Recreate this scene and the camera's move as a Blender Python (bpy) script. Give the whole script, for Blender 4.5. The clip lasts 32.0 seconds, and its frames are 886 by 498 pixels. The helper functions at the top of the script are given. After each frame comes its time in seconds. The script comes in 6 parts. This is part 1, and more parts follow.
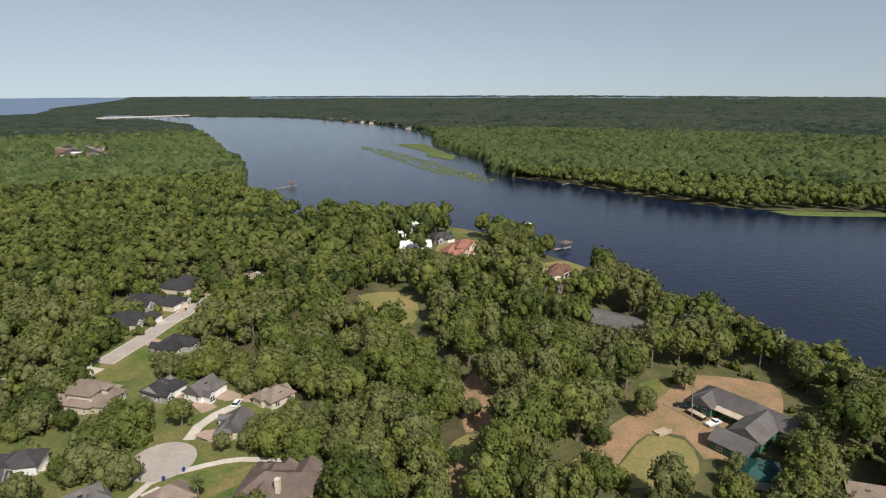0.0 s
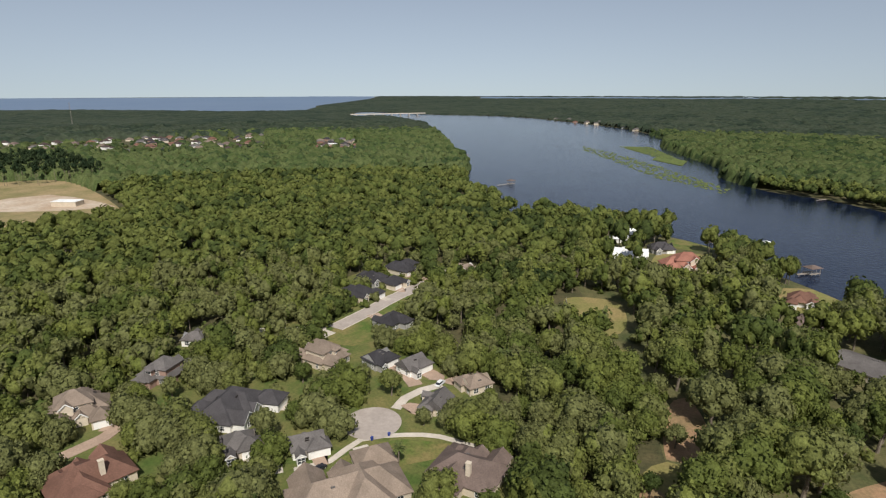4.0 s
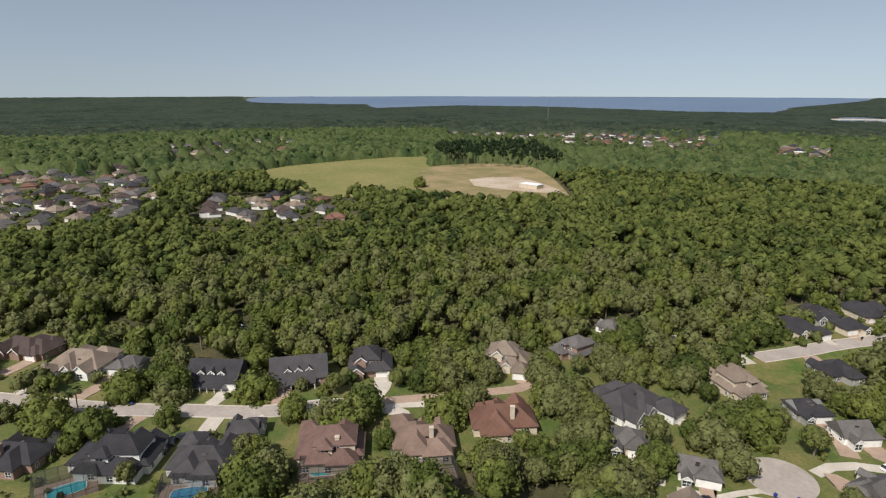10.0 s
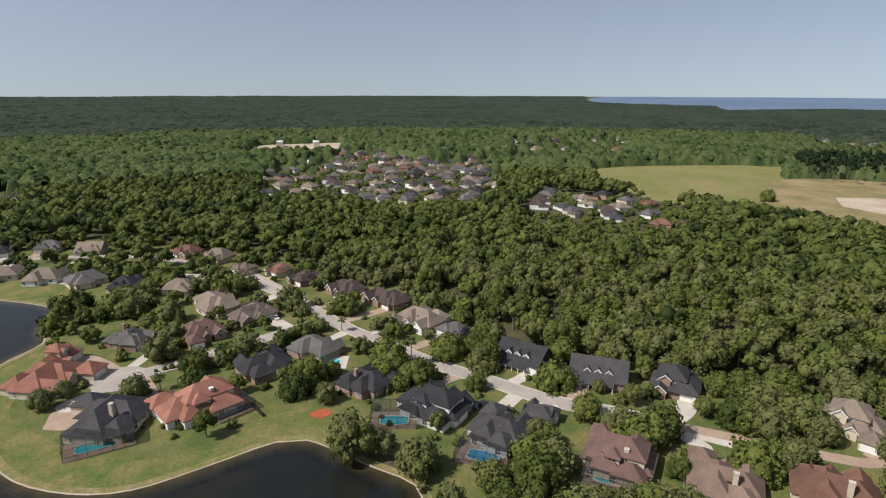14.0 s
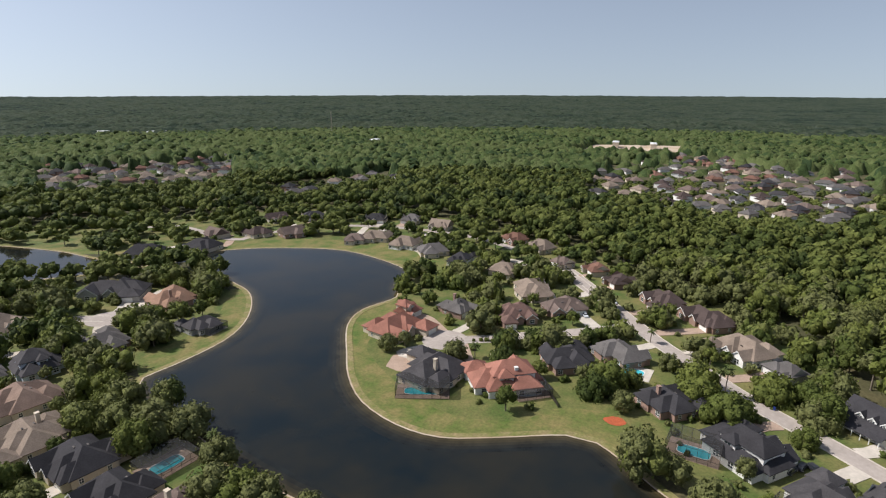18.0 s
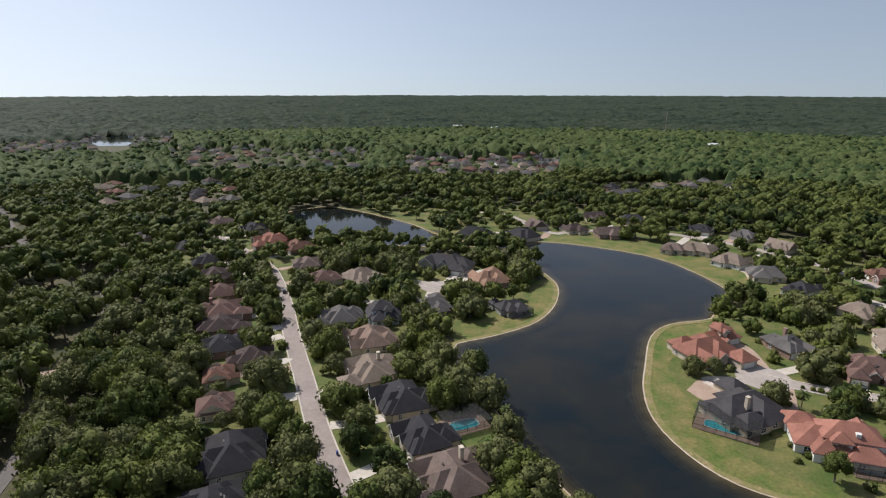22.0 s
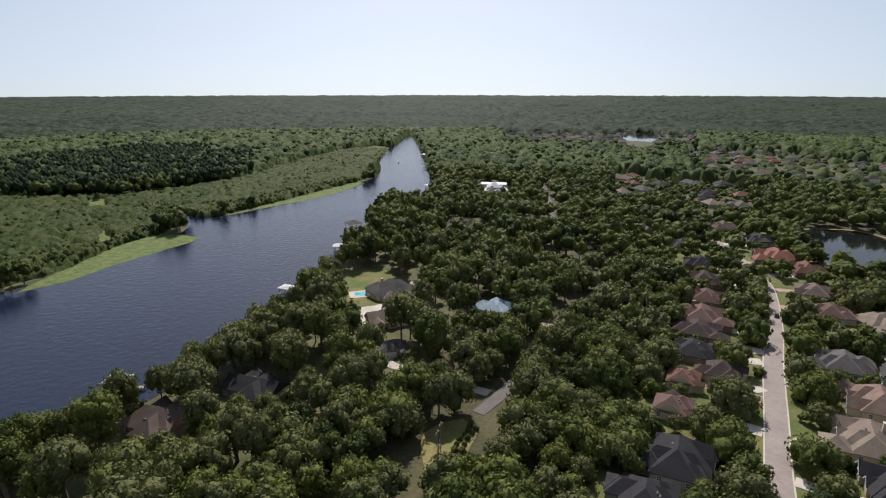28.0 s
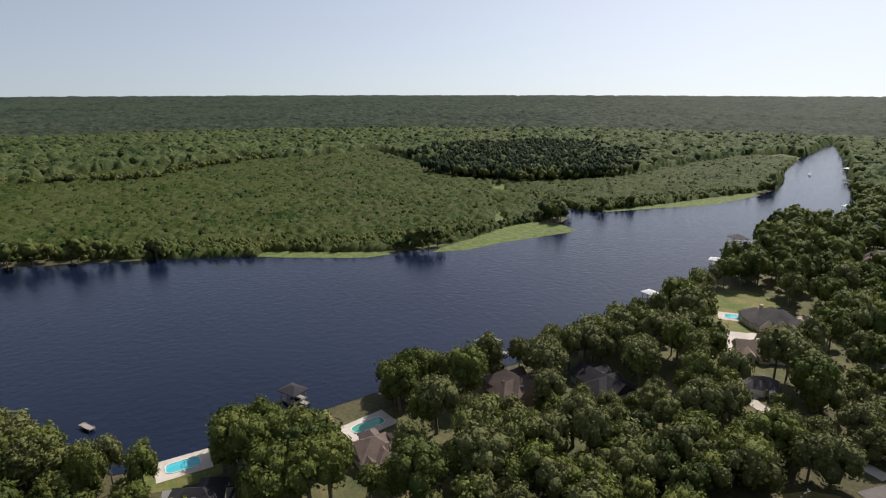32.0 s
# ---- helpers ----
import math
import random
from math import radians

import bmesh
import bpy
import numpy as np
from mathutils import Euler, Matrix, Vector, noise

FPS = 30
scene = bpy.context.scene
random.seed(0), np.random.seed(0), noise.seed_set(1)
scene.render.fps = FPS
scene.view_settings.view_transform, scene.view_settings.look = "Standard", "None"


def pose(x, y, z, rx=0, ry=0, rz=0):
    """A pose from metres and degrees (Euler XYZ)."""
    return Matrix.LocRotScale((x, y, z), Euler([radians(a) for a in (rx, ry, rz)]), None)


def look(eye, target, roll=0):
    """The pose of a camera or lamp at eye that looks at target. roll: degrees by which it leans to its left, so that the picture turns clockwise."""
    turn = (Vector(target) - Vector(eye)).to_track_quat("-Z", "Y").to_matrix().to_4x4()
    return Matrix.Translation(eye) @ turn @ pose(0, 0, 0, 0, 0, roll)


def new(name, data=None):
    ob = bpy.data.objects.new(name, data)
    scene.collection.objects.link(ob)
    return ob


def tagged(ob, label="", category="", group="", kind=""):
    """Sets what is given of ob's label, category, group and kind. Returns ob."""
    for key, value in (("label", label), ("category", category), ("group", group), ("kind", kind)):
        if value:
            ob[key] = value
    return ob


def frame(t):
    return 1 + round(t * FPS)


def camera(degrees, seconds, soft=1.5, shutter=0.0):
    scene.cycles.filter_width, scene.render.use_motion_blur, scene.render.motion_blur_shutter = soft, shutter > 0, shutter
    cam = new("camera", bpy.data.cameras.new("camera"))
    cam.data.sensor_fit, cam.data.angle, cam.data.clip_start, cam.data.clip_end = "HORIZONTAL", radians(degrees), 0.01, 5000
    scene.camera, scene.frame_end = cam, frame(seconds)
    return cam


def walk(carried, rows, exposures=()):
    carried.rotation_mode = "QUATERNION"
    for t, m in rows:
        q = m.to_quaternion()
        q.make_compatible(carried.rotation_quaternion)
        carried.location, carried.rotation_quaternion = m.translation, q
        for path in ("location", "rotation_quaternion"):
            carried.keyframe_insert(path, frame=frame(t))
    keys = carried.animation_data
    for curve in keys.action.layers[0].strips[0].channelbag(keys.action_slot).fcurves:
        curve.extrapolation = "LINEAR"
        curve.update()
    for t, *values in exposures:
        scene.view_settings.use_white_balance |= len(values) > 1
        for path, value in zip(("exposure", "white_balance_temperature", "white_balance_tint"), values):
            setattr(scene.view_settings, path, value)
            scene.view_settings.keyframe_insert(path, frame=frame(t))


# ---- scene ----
cam = camera(75.19, 32.0, 1.2)
# the drone hovers over one spot and turns
EYE = (0.0, 0.0, 100.0)
YAWS = [(0, -0.00), (0.5, 2.85), (1, 5.73), (1.5, 8.58), (2, 11.41), (2.5, 14.16), (3, 16.59), (3.5, 19.02), (5.5, 30.13), (6, 33.29), (6.5, 36.44), (7, 40.16), (7.5, 44.11), (8, 48.05), (8.5, 52.05), (9, 56.00), (9.5, 59.92), (10, 63.88), (10.5, 67.87), (11, 71.83), (11.5, 75.77), (12, 79.76), (12.5, 83.78), (13, 87.76), (13.5, 91.85), (14, 95.96), (14.5, 100.04), (16.5, 116.13), (17, 120.24), (17.5, 124.23), (18, 128.12), (18.5, 131.91), (19, 135.77), (19.5, 139.72), (20, 143.72), (20.5, 147.70), (21, 151.67), (21.5, 155.68), (22, 159.65), (22.5, 163.73), (23, 167.80), (23.5, 171.79), (24, 175.72), (24.5, 179.71), (25, 183.68), (25.5, 187.63), (27.5, 203.65), (28, 207.83), (28.5, 212.27), (29, 216.89), (29.5, 221.57), (30, 226.23), (30.5, 230.92), (31, 235.51), (31.5, 240.18), (32, 244.81)]
walk(cam, [(t, pose(*EYE, 90 - 15.64, 0, yaw)) for t, yaw in YAWS],
     [(0.0, 0.0, 6480, 10), (5.0, -0.13, 6460, 10), (9.0, -0.1, 6420, 10), (13.0, -0.11, 6340, 10.5), (18.0, 0.06, 6240, 12), (21.0, -0.06, 6180, 12), (25.0, -0.1, 6160, 12), (28.0, -0.1, 6260, 12.5), (32.0, -0.04, 6440, 13)])

# ---- light ----
SUN_YAW, SUN_UP = 209.0, 48.0
world = bpy.data.worlds.new("sky")
scene.world = world
world.use_nodes = True
wn, wl = world.node_tree.nodes, world.node_tree.links
sky = wn.new("ShaderNodeTexSky")
sky.sky_type, sky.sun_disc = "NISHITA", False
sky.sun_elevation, sky.sun_rotation = radians(SUN_UP), radians(-SUN_YAW)
sky.altitude, sky.air_density, sky.dust_density, sky.ozone_density = 100, 1.1, 1.4, 1.2
wco = wn.new("ShaderNodeTexCoord")
wadd = wn.new("ShaderNodeVectorMath")
wadd.operation = "ADD"
wadd.inputs[1].default_value = (0, 0, 0.12)
wl.new(wco.outputs["Generated"], wadd.inputs[0])
wl.new(wadd.outputs[0], sky.inputs["Vector"])
wsat = wn.new("ShaderNodeHueSaturation")
wsat.inputs["Saturation"].default_value = 0.62
wl.new(sky.outputs[0], wsat.inputs["Color"])
wl.new(wsat.outputs[0], wn["Background"].inputs[0])
wn["Background"].inputs[1].default_value = 0.112
sun = new("sun", bpy.data.lights.new("sun", "SUN"))
sun.data.energy, sun.data.angle, sun.data.color = 5.0, radians(0.6), (1.0, 0.95, 0.87)
sd = Vector((-math.sin(radians(SUN_YAW)) * math.cos(radians(SUN_UP)), math.cos(radians(SUN_YAW)) * math.cos(radians(SUN_UP)), math.sin(radians(SUN_UP))))
sun.matrix_world = look(sd * 300, (0, 0, 0))

# ---- materials ----


def nd(tree, kind, **kw):
    n = tree.nodes.new(kind)
    for k, v in kw.items():
        n.inputs[k.replace("_", " ")].default_value = v
    return n


def material(name, a, b, scale, rough=0.9, fine=None, fine_amount=0.3, bump=0.0, metal=0.0, rnd=0.0, detail=4.0, spec=0.3):
    """Two colours mixed by a noise of that scale in metres, a finer grain over it, and a small change from object to object."""
    m = bpy.data.materials.new(name)
    m.use_nodes = True
    t = m.node_tree
    bs = t.nodes["Principled BSDF"]
    bs.inputs["Roughness"].default_value, bs.inputs["Metallic"].default_value = rough, metal
    bs.inputs["Specular IOR Level"].default_value = spec
    co = nd(t, "ShaderNodeNewGeometry")
    n1 = nd(t, "ShaderNodeTexNoise", Scale=1.0 / scale, Detail=detail, Roughness=0.6)
    t.links.new(co.outputs["Position"], n1.inputs["Vector"])
    rp = nd(t, "ShaderNodeMapRange", From_Min=0.35, From_Max=0.65)
    t.links.new(n1.outputs["Fac"], rp.inputs["Value"])
    mix = nd(t, "ShaderNodeMix")
    mix.data_type = "RGBA"
    mix.inputs[6].default_value, mix.inputs[7].default_value = (*a, 1), (*b, 1)
    t.links.new(rp.outputs[0], mix.inputs[0])
    out = mix.outputs[2]
    if fine:
        n2 = nd(t, "ShaderNodeTexNoise", Scale=1.0 / fine, Detail=3.0, Roughness=0.65)
        t.links.new(co.outputs["Position"], n2.inputs["Vector"])
        r2 = nd(t, "ShaderNodeMapRange", From_Min=0.25, From_Max=0.75, To_Min=1 - fine_amount, To_Max=1 + fine_amount)
        t.links.new(n2.outputs["Fac"], r2.inputs["Value"])
        h = nd(t, "ShaderNodeHueSaturation")
        t.links.new(out, h.inputs["Color"])
        t.links.new(r2.outputs[0], h.inputs["Value"])
        out = h.outputs[0]
    if rnd:
        oi = nd(t, "ShaderNodeObjectInfo")
        r3 = nd(t, "ShaderNodeMapRange", To_Min=1 - rnd, To_Max=1 + rnd)
        t.links.new(oi.outputs["Random"], r3.inputs["Value"])
        h3 = nd(t, "ShaderNodeHueSaturation")
        t.links.new(out, h3.inputs["Color"])
        t.links.new(r3.outputs[0], h3.inputs["Value"])
        out = h3.outputs[0]
    t.links.new(out, bs.inputs["Base Color"])
    if bump:
        n3 = nd(t, "ShaderNodeTexNoise", Scale=2.0 / (fine or scale), Detail=3.0)
        t.links.new(co.outputs["Position"], n3.inputs["Vector"])
        bp = nd(t, "ShaderNodeBump", Strength=bump, Distance=0.1)
        t.links.new(n3.outputs["Fac"], bp.inputs["Height"])
        t.links.new(bp.outputs[0], bs.inputs["Normal"])
    return m


def leaf_material(name, cols, cell=9.0, patch=60.0, through_leaf=0.22, own=False, fine=0.8, relief=1.0, gloss=0.1):
    """Foliage: hue from tree to tree, from stand to stand and from sprig to sprig; some light passes through."""
    m = bpy.data.materials.new(name)
    m.use_nodes = True
    t = m.node_tree
    bs = t.nodes["Principled BSDF"]
    bs.inputs["Roughness"].default_value = 0.6
    bs.inputs["Specular IOR Level"].default_value = gloss
    geo = nd(t, "ShaderNodeNewGeometry")
    big = nd(t, "ShaderNodeTexNoise", Scale=1.0 / patch, Detail=3.0)
    t.links.new(geo.outputs["Position"], big.inputs["Vector"])
    if own:
        oi = nd(t, "ShaderNodeObjectInfo")
        tone = oi.outputs["Random"]
    else:
        fl = nd(t, "ShaderNodeVectorMath")
        fl.operation = "MULTIPLY"
        fl.inputs[1].default_value = (1, 1, 0)
        t.links.new(geo.outputs["Position"], fl.inputs[0])
        vo = nd(t, "ShaderNodeTexVoronoi", Scale=1.0 / cell)
        t.links.new(fl.outputs[0], vo.inputs["Vector"])
        sp = nd(t, "ShaderNodeSeparateColor")
        t.links.new(vo.outputs["Color"], sp.inputs[0])
        tone = sp.outputs[0]
    a1 = nd(t, "ShaderNodeMath")
    a1.operation = "MULTIPLY_ADD"
    a1.inputs[1].default_value, a1.inputs[2].default_value = 0.55, 0.0
    t.links.new(tone, a1.inputs[0])
    a2 = nd(t, "ShaderNodeMath")
    a2.operation = "MULTIPLY_ADD"
    a2.inputs[1].default_value = 0.9
    t.links.new(big.outputs["Fac"], a2.inputs[0])
    t.links.new(a1.outputs[0], a2.inputs[2])
    ramp = nd(t, "ShaderNodeValToRGB")
    els = ramp.color_ramp.elements
    while len(els) < len(cols):
        els.new(0.5)
    for i, (e, c) in enumerate(zip(els, cols)):
        e.position, e.color = 0.22 + 0.6 * i / (len(cols) - 1), (*c, 1)
    t.links.new(a2.outputs[0], ramp.inputs[0])
    r = nd(t, "ShaderNodeMapRange", To_Min=0.8, To_Max=1.25)
    t.links.new(geo.outputs["Random Per Island"], r.inputs["Value"])
    # twigs and leaf bunches: fine relief, hollows darkened and crests lightened in colour
    tw = nd(t, "ShaderNodeTexNoise", Scale=1.0 / fine, Detail=2.0, Roughness=0.7)
    t.links.new(geo.outputs["Position"], tw.inputs["Vector"])
    sp2 = nd(t, "ShaderNodeMapRange", From_Min=0.3, From_Max=0.7, To_Min=0.66, To_Max=1.36)
    t.links.new(tw.outputs["Fac"], sp2.inputs["Value"])
    mu = nd(t, "ShaderNodeMath")
    mu.operation = "MULTIPLY"
    t.links.new(r.outputs[0], mu.inputs[0])
    t.links.new(sp2.outputs[0], mu.inputs[1])
    lump = nd(t, "ShaderNodeBump", Strength=0.9 * relief, Distance=fine * 0.8)
    t.links.new(tw.outputs["Fac"], lump.inputs["Height"])
    t.links.new(lump.outputs[0], bs.inputs["Normal"])
    hs = nd(t, "ShaderNodeHueSaturation")
    t.links.new(mu.outputs[0], hs.inputs["Value"])
    t.links.new(ramp.outputs[0], hs.inputs["Color"])
    t.links.new(hs.outputs[0], bs.inputs["Base Color"])
    tr = nd(t, "ShaderNodeBsdfTranslucent")
    t.links.new(hs.outputs[0], tr.inputs["Color"])
    ms = nd(t, "ShaderNodeMixShader", Fac=through_leaf)
    t.links.new(bs.outputs[0], ms.inputs[1])
    t.links.new(tr.outputs[0], ms.inputs[2])
    t.links.new(ms.outputs[0], t.nodes["Material Output"].inputs["Surface"])
    return m


def water_material(name, a, b, scale, rough, wave, height, spec=0.5):
    m = material(name, a, b, scale, rough=rough, detail=3.0, spec=spec)
    t = m.node_tree
    bs = t.nodes["Principled BSDF"]
    bs.inputs["IOR"].default_value = 1.33
    geo = nd(t, "ShaderNodeNewGeometry")
    n = nd(t, "ShaderNodeTexNoise", Scale=1.0 / wave, Detail=4.0, Roughness=0.6)
    t.links.new(geo.outputs["Position"], n.inputs["Vector"])
    bp = nd(t, "ShaderNodeBump", Strength=1.0, Distance=height)
    t.links.new(n.outputs["Fac"], bp.inputs["Height"])
    t.links.new(bp.outputs[0], bs.inputs["Normal"])
    return m


M = {}
M["floor"] = material("forest_floor", (0.045, 0.05, 0.02), (0.10, 0.085, 0.04), 14, fine=1.2, fine_amount=0.4, bump=0.5)
M["lawn"] = material("lawn", (0.064, 0.1, 0.02), (0.165, 0.148, 0.052), 12, fine=0.9, fine_amount=0.3, bump=0.3)
M["bank"] = material("bank_grass", (0.074, 0.116, 0.02), (0.195, 0.16, 0.06), 10, fine=1.1, fine_amount=0.3, bump=0.3)
M["dry"] = material("dry_grass", (0.17, 0.17, 0.05), (0.26, 0.2, 0.085), 14, fine=1.0, fine_amount=0.25, bump=0.3)
M["field"] = material("meadow", (0.17, 0.17, 0.05), (0.23, 0.2, 0.075), 60, fine=6.0, fine_amount=0.2)
M["dirt"] = material("bare_earth", (0.34, 0.205, 0.12), (0.2, 0.155, 0.075), 9, fine=1.0, fine_amount=0.25, bump=0.4)
M["tan"] = material("tan_bare_field", (0.17, 0.155, 0.06), (0.31, 0.23, 0.12), 34, fine=3.0, fine_amount=0.2)
M["shade"] = material("shaded_thin_grass", (0.06, 0.072, 0.024), (0.13, 0.115, 0.05), 12, fine=1.0, fine_amount=0.35, bump=0.4)
M["marsh"] = material("marsh_ground", (0.075, 0.11, 0.026), (0.115, 0.135, 0.042), 20, fine=3.0, fine_amount=0.4)
M["sand"] = material("pale_sand", (0.5, 0.42, 0.33), (0.38, 0.28, 0.19), 30, fine=3.0, fine_amount=0.2)
M["shore"] = material("dry_shore_grass", (0.14, 0.15, 0.04), (0.26, 0.2, 0.1), 5, fine=0.8, fine_amount=0.35, bump=0.3)
M["reed"] = material("reed_bed", (0.06, 0.095, 0.022), (0.15, 0.175, 0.045), 4.5, fine=1.0, fine_amount=0.5, bump=0.8)
M["road"] = material("road_concrete", (0.4, 0.345, 0.305), (0.33, 0.285, 0.25), 9, fine=1.4, fine_amount=0.12)
M["street"] = material("worn_street_concrete", (0.33, 0.275, 0.245), (0.265, 0.22, 0.196), 9, fine=1.4, fine_amount=0.12)
M["asphalt"] = material("old_asphalt", (0.12, 0.108, 0.1), (0.165, 0.145, 0.132), 9, fine=1.0, fine_amount=0.15)
M["concrete"] = material("pale_concrete", (0.56, 0.5, 0.43), (0.46, 0.41, 0.345), 7, fine=1.0, fine_amount=0.12)
M["paver"] = material("tan_pavers", (0.4, 0.29, 0.22), (0.33, 0.24, 0.18), 5, fine=0.5, fine_amount=0.2)
M["river"] = water_material("river_water", (0.006, 0.0105, 0.026), (0.009, 0.0155, 0.036), 160, 0.12, 3.2, 0.24, 0.42)
M["lake"] = water_material("lake_water", (0.006, 0.011, 0.014), (0.02, 0.019, 0.014), 30, 0.05, 3.0, 0.03, 0.3)
DEEP, BED = np.array((0.013, 0.015, 0.014)), np.array((0.058, 0.046, 0.023))
for _k in range(5):
    _c = DEEP + (BED - DEEP) * (_k / 4) ** 1.5
    M["shallow_%d" % _k] = water_material("lake_shallows", tuple(_c * 0.75), tuple(_c * 1.2), 6, 0.05, 3.0, 0.03, 0.3)
# the sky's reflection on far water is painted in as a pale base colour
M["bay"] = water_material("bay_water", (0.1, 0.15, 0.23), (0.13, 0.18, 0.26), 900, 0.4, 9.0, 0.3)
M["pool"] = material("pool_water", (0.06, 0.42, 0.5), (0.08, 0.5, 0.56), 4, rough=0.05, spec=0.5)
M["pooldark"] = material("deep_pool_water", (0.04, 0.28, 0.5), (0.05, 0.34, 0.56), 4, rough=0.05, spec=0.5)
M["poolgreen"] = material("green_pool_water", (0.06, 0.3, 0.22), (0.08, 0.36, 0.26), 4, rough=0.05, spec=0.5)
M["bark"] = material("bark", (0.12, 0.095, 0.07), (0.2, 0.17, 0.13), 1.2, fine=0.2, fine_amount=0.4)
M["white"] = material("white_paint", (0.78, 0.77, 0.73), (0.7, 0.69, 0.66), 3, rough=0.6, fine=0.4, fine_amount=0.06)
M["glass"] = material("window_glass", (0.02, 0.025, 0.03), (0.035, 0.04, 0.045), 2, rough=0.06, spec=0.6)
M["wood"] = material("weathered_timber", (0.22, 0.19, 0.16), (0.32, 0.28, 0.24), 2, fine=0.3, fine_amount=0.25)
M["metal"] = material("dark_bronze_frame", (0.05, 0.045, 0.04), (0.07, 0.06, 0.055), 2, rough=0.45, metal=0.6)
M["rubber"] = material("tyre_rubber", (0.02, 0.02, 0.02), (0.03, 0.03, 0.03), 1, rough=0.8)
M["mulch"] = material("red_mulch", (0.42, 0.1, 0.04), (0.33, 0.08, 0.035), 1.5, fine=0.3, fine_amount=0.3)
M["greenwrap"] = material("green_sheathing", (0.05, 0.14, 0.075), (0.06, 0.17, 0.09), 2.4, rough=0.7, fine=0.6, fine_amount=0.12)
M["screen"] = bpy.data.materials.new("insect_screen")
M["screen"].use_nodes = True
_t = M["screen"].node_tree
_mx = nd(_t, "ShaderNodeMixShader", Fac=0.45)
_tp = nd(_t, "ShaderNodeBsdfTransparent")
_bs = _t.nodes["Principled BSDF"]
_bs.inputs["Base Color"].default_value = (0.025, 0.025, 0.025, 1)
_bs.inputs["Roughness"].default_value = 0.8
_t.links.new(_tp.outputs[0], _mx.inputs[1])
_t.links.new(_bs.outputs[0], _mx.inputs[2])
_t.links.new(_mx.outputs[0], _t.nodes["Material Output"].inputs["Surface"])

ROOFS = {"charcoal": (0.04, 0.038, 0.041), "slate": (0.06, 0.056, 0.058), "grey": (0.115, 0.105, 0.1), "tan": (0.21, 0.165, 0.13),
         "tanbrown": (0.2, 0.14, 0.11), "brown": (0.14, 0.105, 0.09), "darkbrown": (0.075, 0.055, 0.05), "brownred": (0.14, 0.088, 0.074),
         "rust": (0.155, 0.084, 0.062), "terracotta": (0.27, 0.125, 0.092), "terracottatan": (0.27, 0.165, 0.115), "white": (0.72, 0.72, 0.7),
         "paleblue": (0.42, 0.5, 0.56), "teal": (0.015, 0.06, 0.055)}
ROOF_WORDS = {"charcoal": "charcoal shingle", "slate": "dark grey shingle", "grey": "weathered grey shingle", "tan": "tan shingle", "tanbrown": "tan-brown shingle",
              "brown": "brown shingle", "darkbrown": "dark brown shingle", "brownred": "reddish brown shingle", "rust": "rust-coloured shingle",
              "terracotta": "orange clay tile", "terracottatan": "sandy orange clay tile", "white": "white metal", "paleblue": "pale blue metal", "teal": "dark teal metal"}
WALLS = {"cream": (0.58, 0.5, 0.39), "white": (0.76, 0.74, 0.7), "grey": (0.36, 0.35, 0.33), "brick": (0.32, 0.21, 0.165), "blue": (0.55, 0.6, 0.66)}
WALL_WORDS = {"cream": "cream stucco", "white": "white siding", "grey": "grey siding", "brick": "red brick", "blue": "pale blue siding"}
for _k, _c in ROOFS.items():
    M["roof_" + _k] = material("roof_" + _k, tuple(v * 0.86 for v in _c), tuple(min(1, v * 1.16) for v in _c), 4.0, rough=0.85 if _k not in ("white", "paleblue", "teal") else 0.4,
                               fine=0.35, fine_amount=0.22, bump=0.35, rnd=0.12, spec=0.12)
for _k, _c in WALLS.items():
    M["wall_" + _k] = material("wall_" + _k, _c, tuple(v * 0.86 for v in _c), 3.0, rough=0.85, fine=0.3, fine_amount=0.12, bump=0.15, rnd=0.08)
OAK = [(0.021, 0.034, 0.012), (0.043, 0.061, 0.017), (0.082, 0.103, 0.025), (0.13, 0.148, 0.035), (0.128, 0.136, 0.05)]
M["leaf"] = leaf_material("oak_leaves", OAK, own=True, fine=0.7)
M["wood_leaf"] = leaf_material("woodland_leaves", OAK, fine=0.8)
M["mid_leaf"] = leaf_material("canopy_leaves", [(0.02, 0.032, 0.013), (0.043, 0.06, 0.019), (0.083, 0.104, 0.027), (0.117, 0.133, 0.036)], cell=10, patch=90, fine=1.3, gloss=0.07)
M["pine_leaf"] = leaf_material("pine_needles", [(0.016, 0.029, 0.015), (0.026, 0.042, 0.02), (0.039, 0.056, 0.026)], cell=8, fine=1.2, gloss=0.03)
M["swamp_leaf"] = leaf_material("swamp_leaves", [(0.03, 0.056, 0.016), (0.052, 0.086, 0.021), (0.08, 0.114, 0.028), (0.115, 0.132, 0.045)], cell=5, patch=60, through_leaf=0.55, fine=1.1, relief=0.6, gloss=0.08)
# distance haze is put into these two leaf colours: greyer, bluest at the horizon
M["hazy_far_leaf"] = leaf_material("far_canopy", [(0.018, 0.032, 0.016), (0.035, 0.055, 0.022), (0.062, 0.087, 0.03), (0.086, 0.106, 0.04)], cell=11, patch=150, fine=1.8, relief=0.6, gloss=0.03)
M["hazy_horizon_leaf"] = leaf_material("horizon_canopy", [(0.016, 0.027, 0.02), (0.029, 0.044, 0.03), (0.046, 0.063, 0.04), (0.062, 0.077, 0.05)], cell=34, patch=380, fine=9.0, relief=0.35, gloss=0.02)
M["shrub"] = leaf_material("shrub_leaves", [(0.03, 0.05, 0.012), (0.05, 0.075, 0.018), (0.085, 0.11, 0.025)], own=True, fine=0.5)
M["palm"] = leaf_material("palm_fronds", [(0.05, 0.075, 0.02), (0.075, 0.1, 0.03), (0.1, 0.12, 0.04)], own=True, fine=0.5)


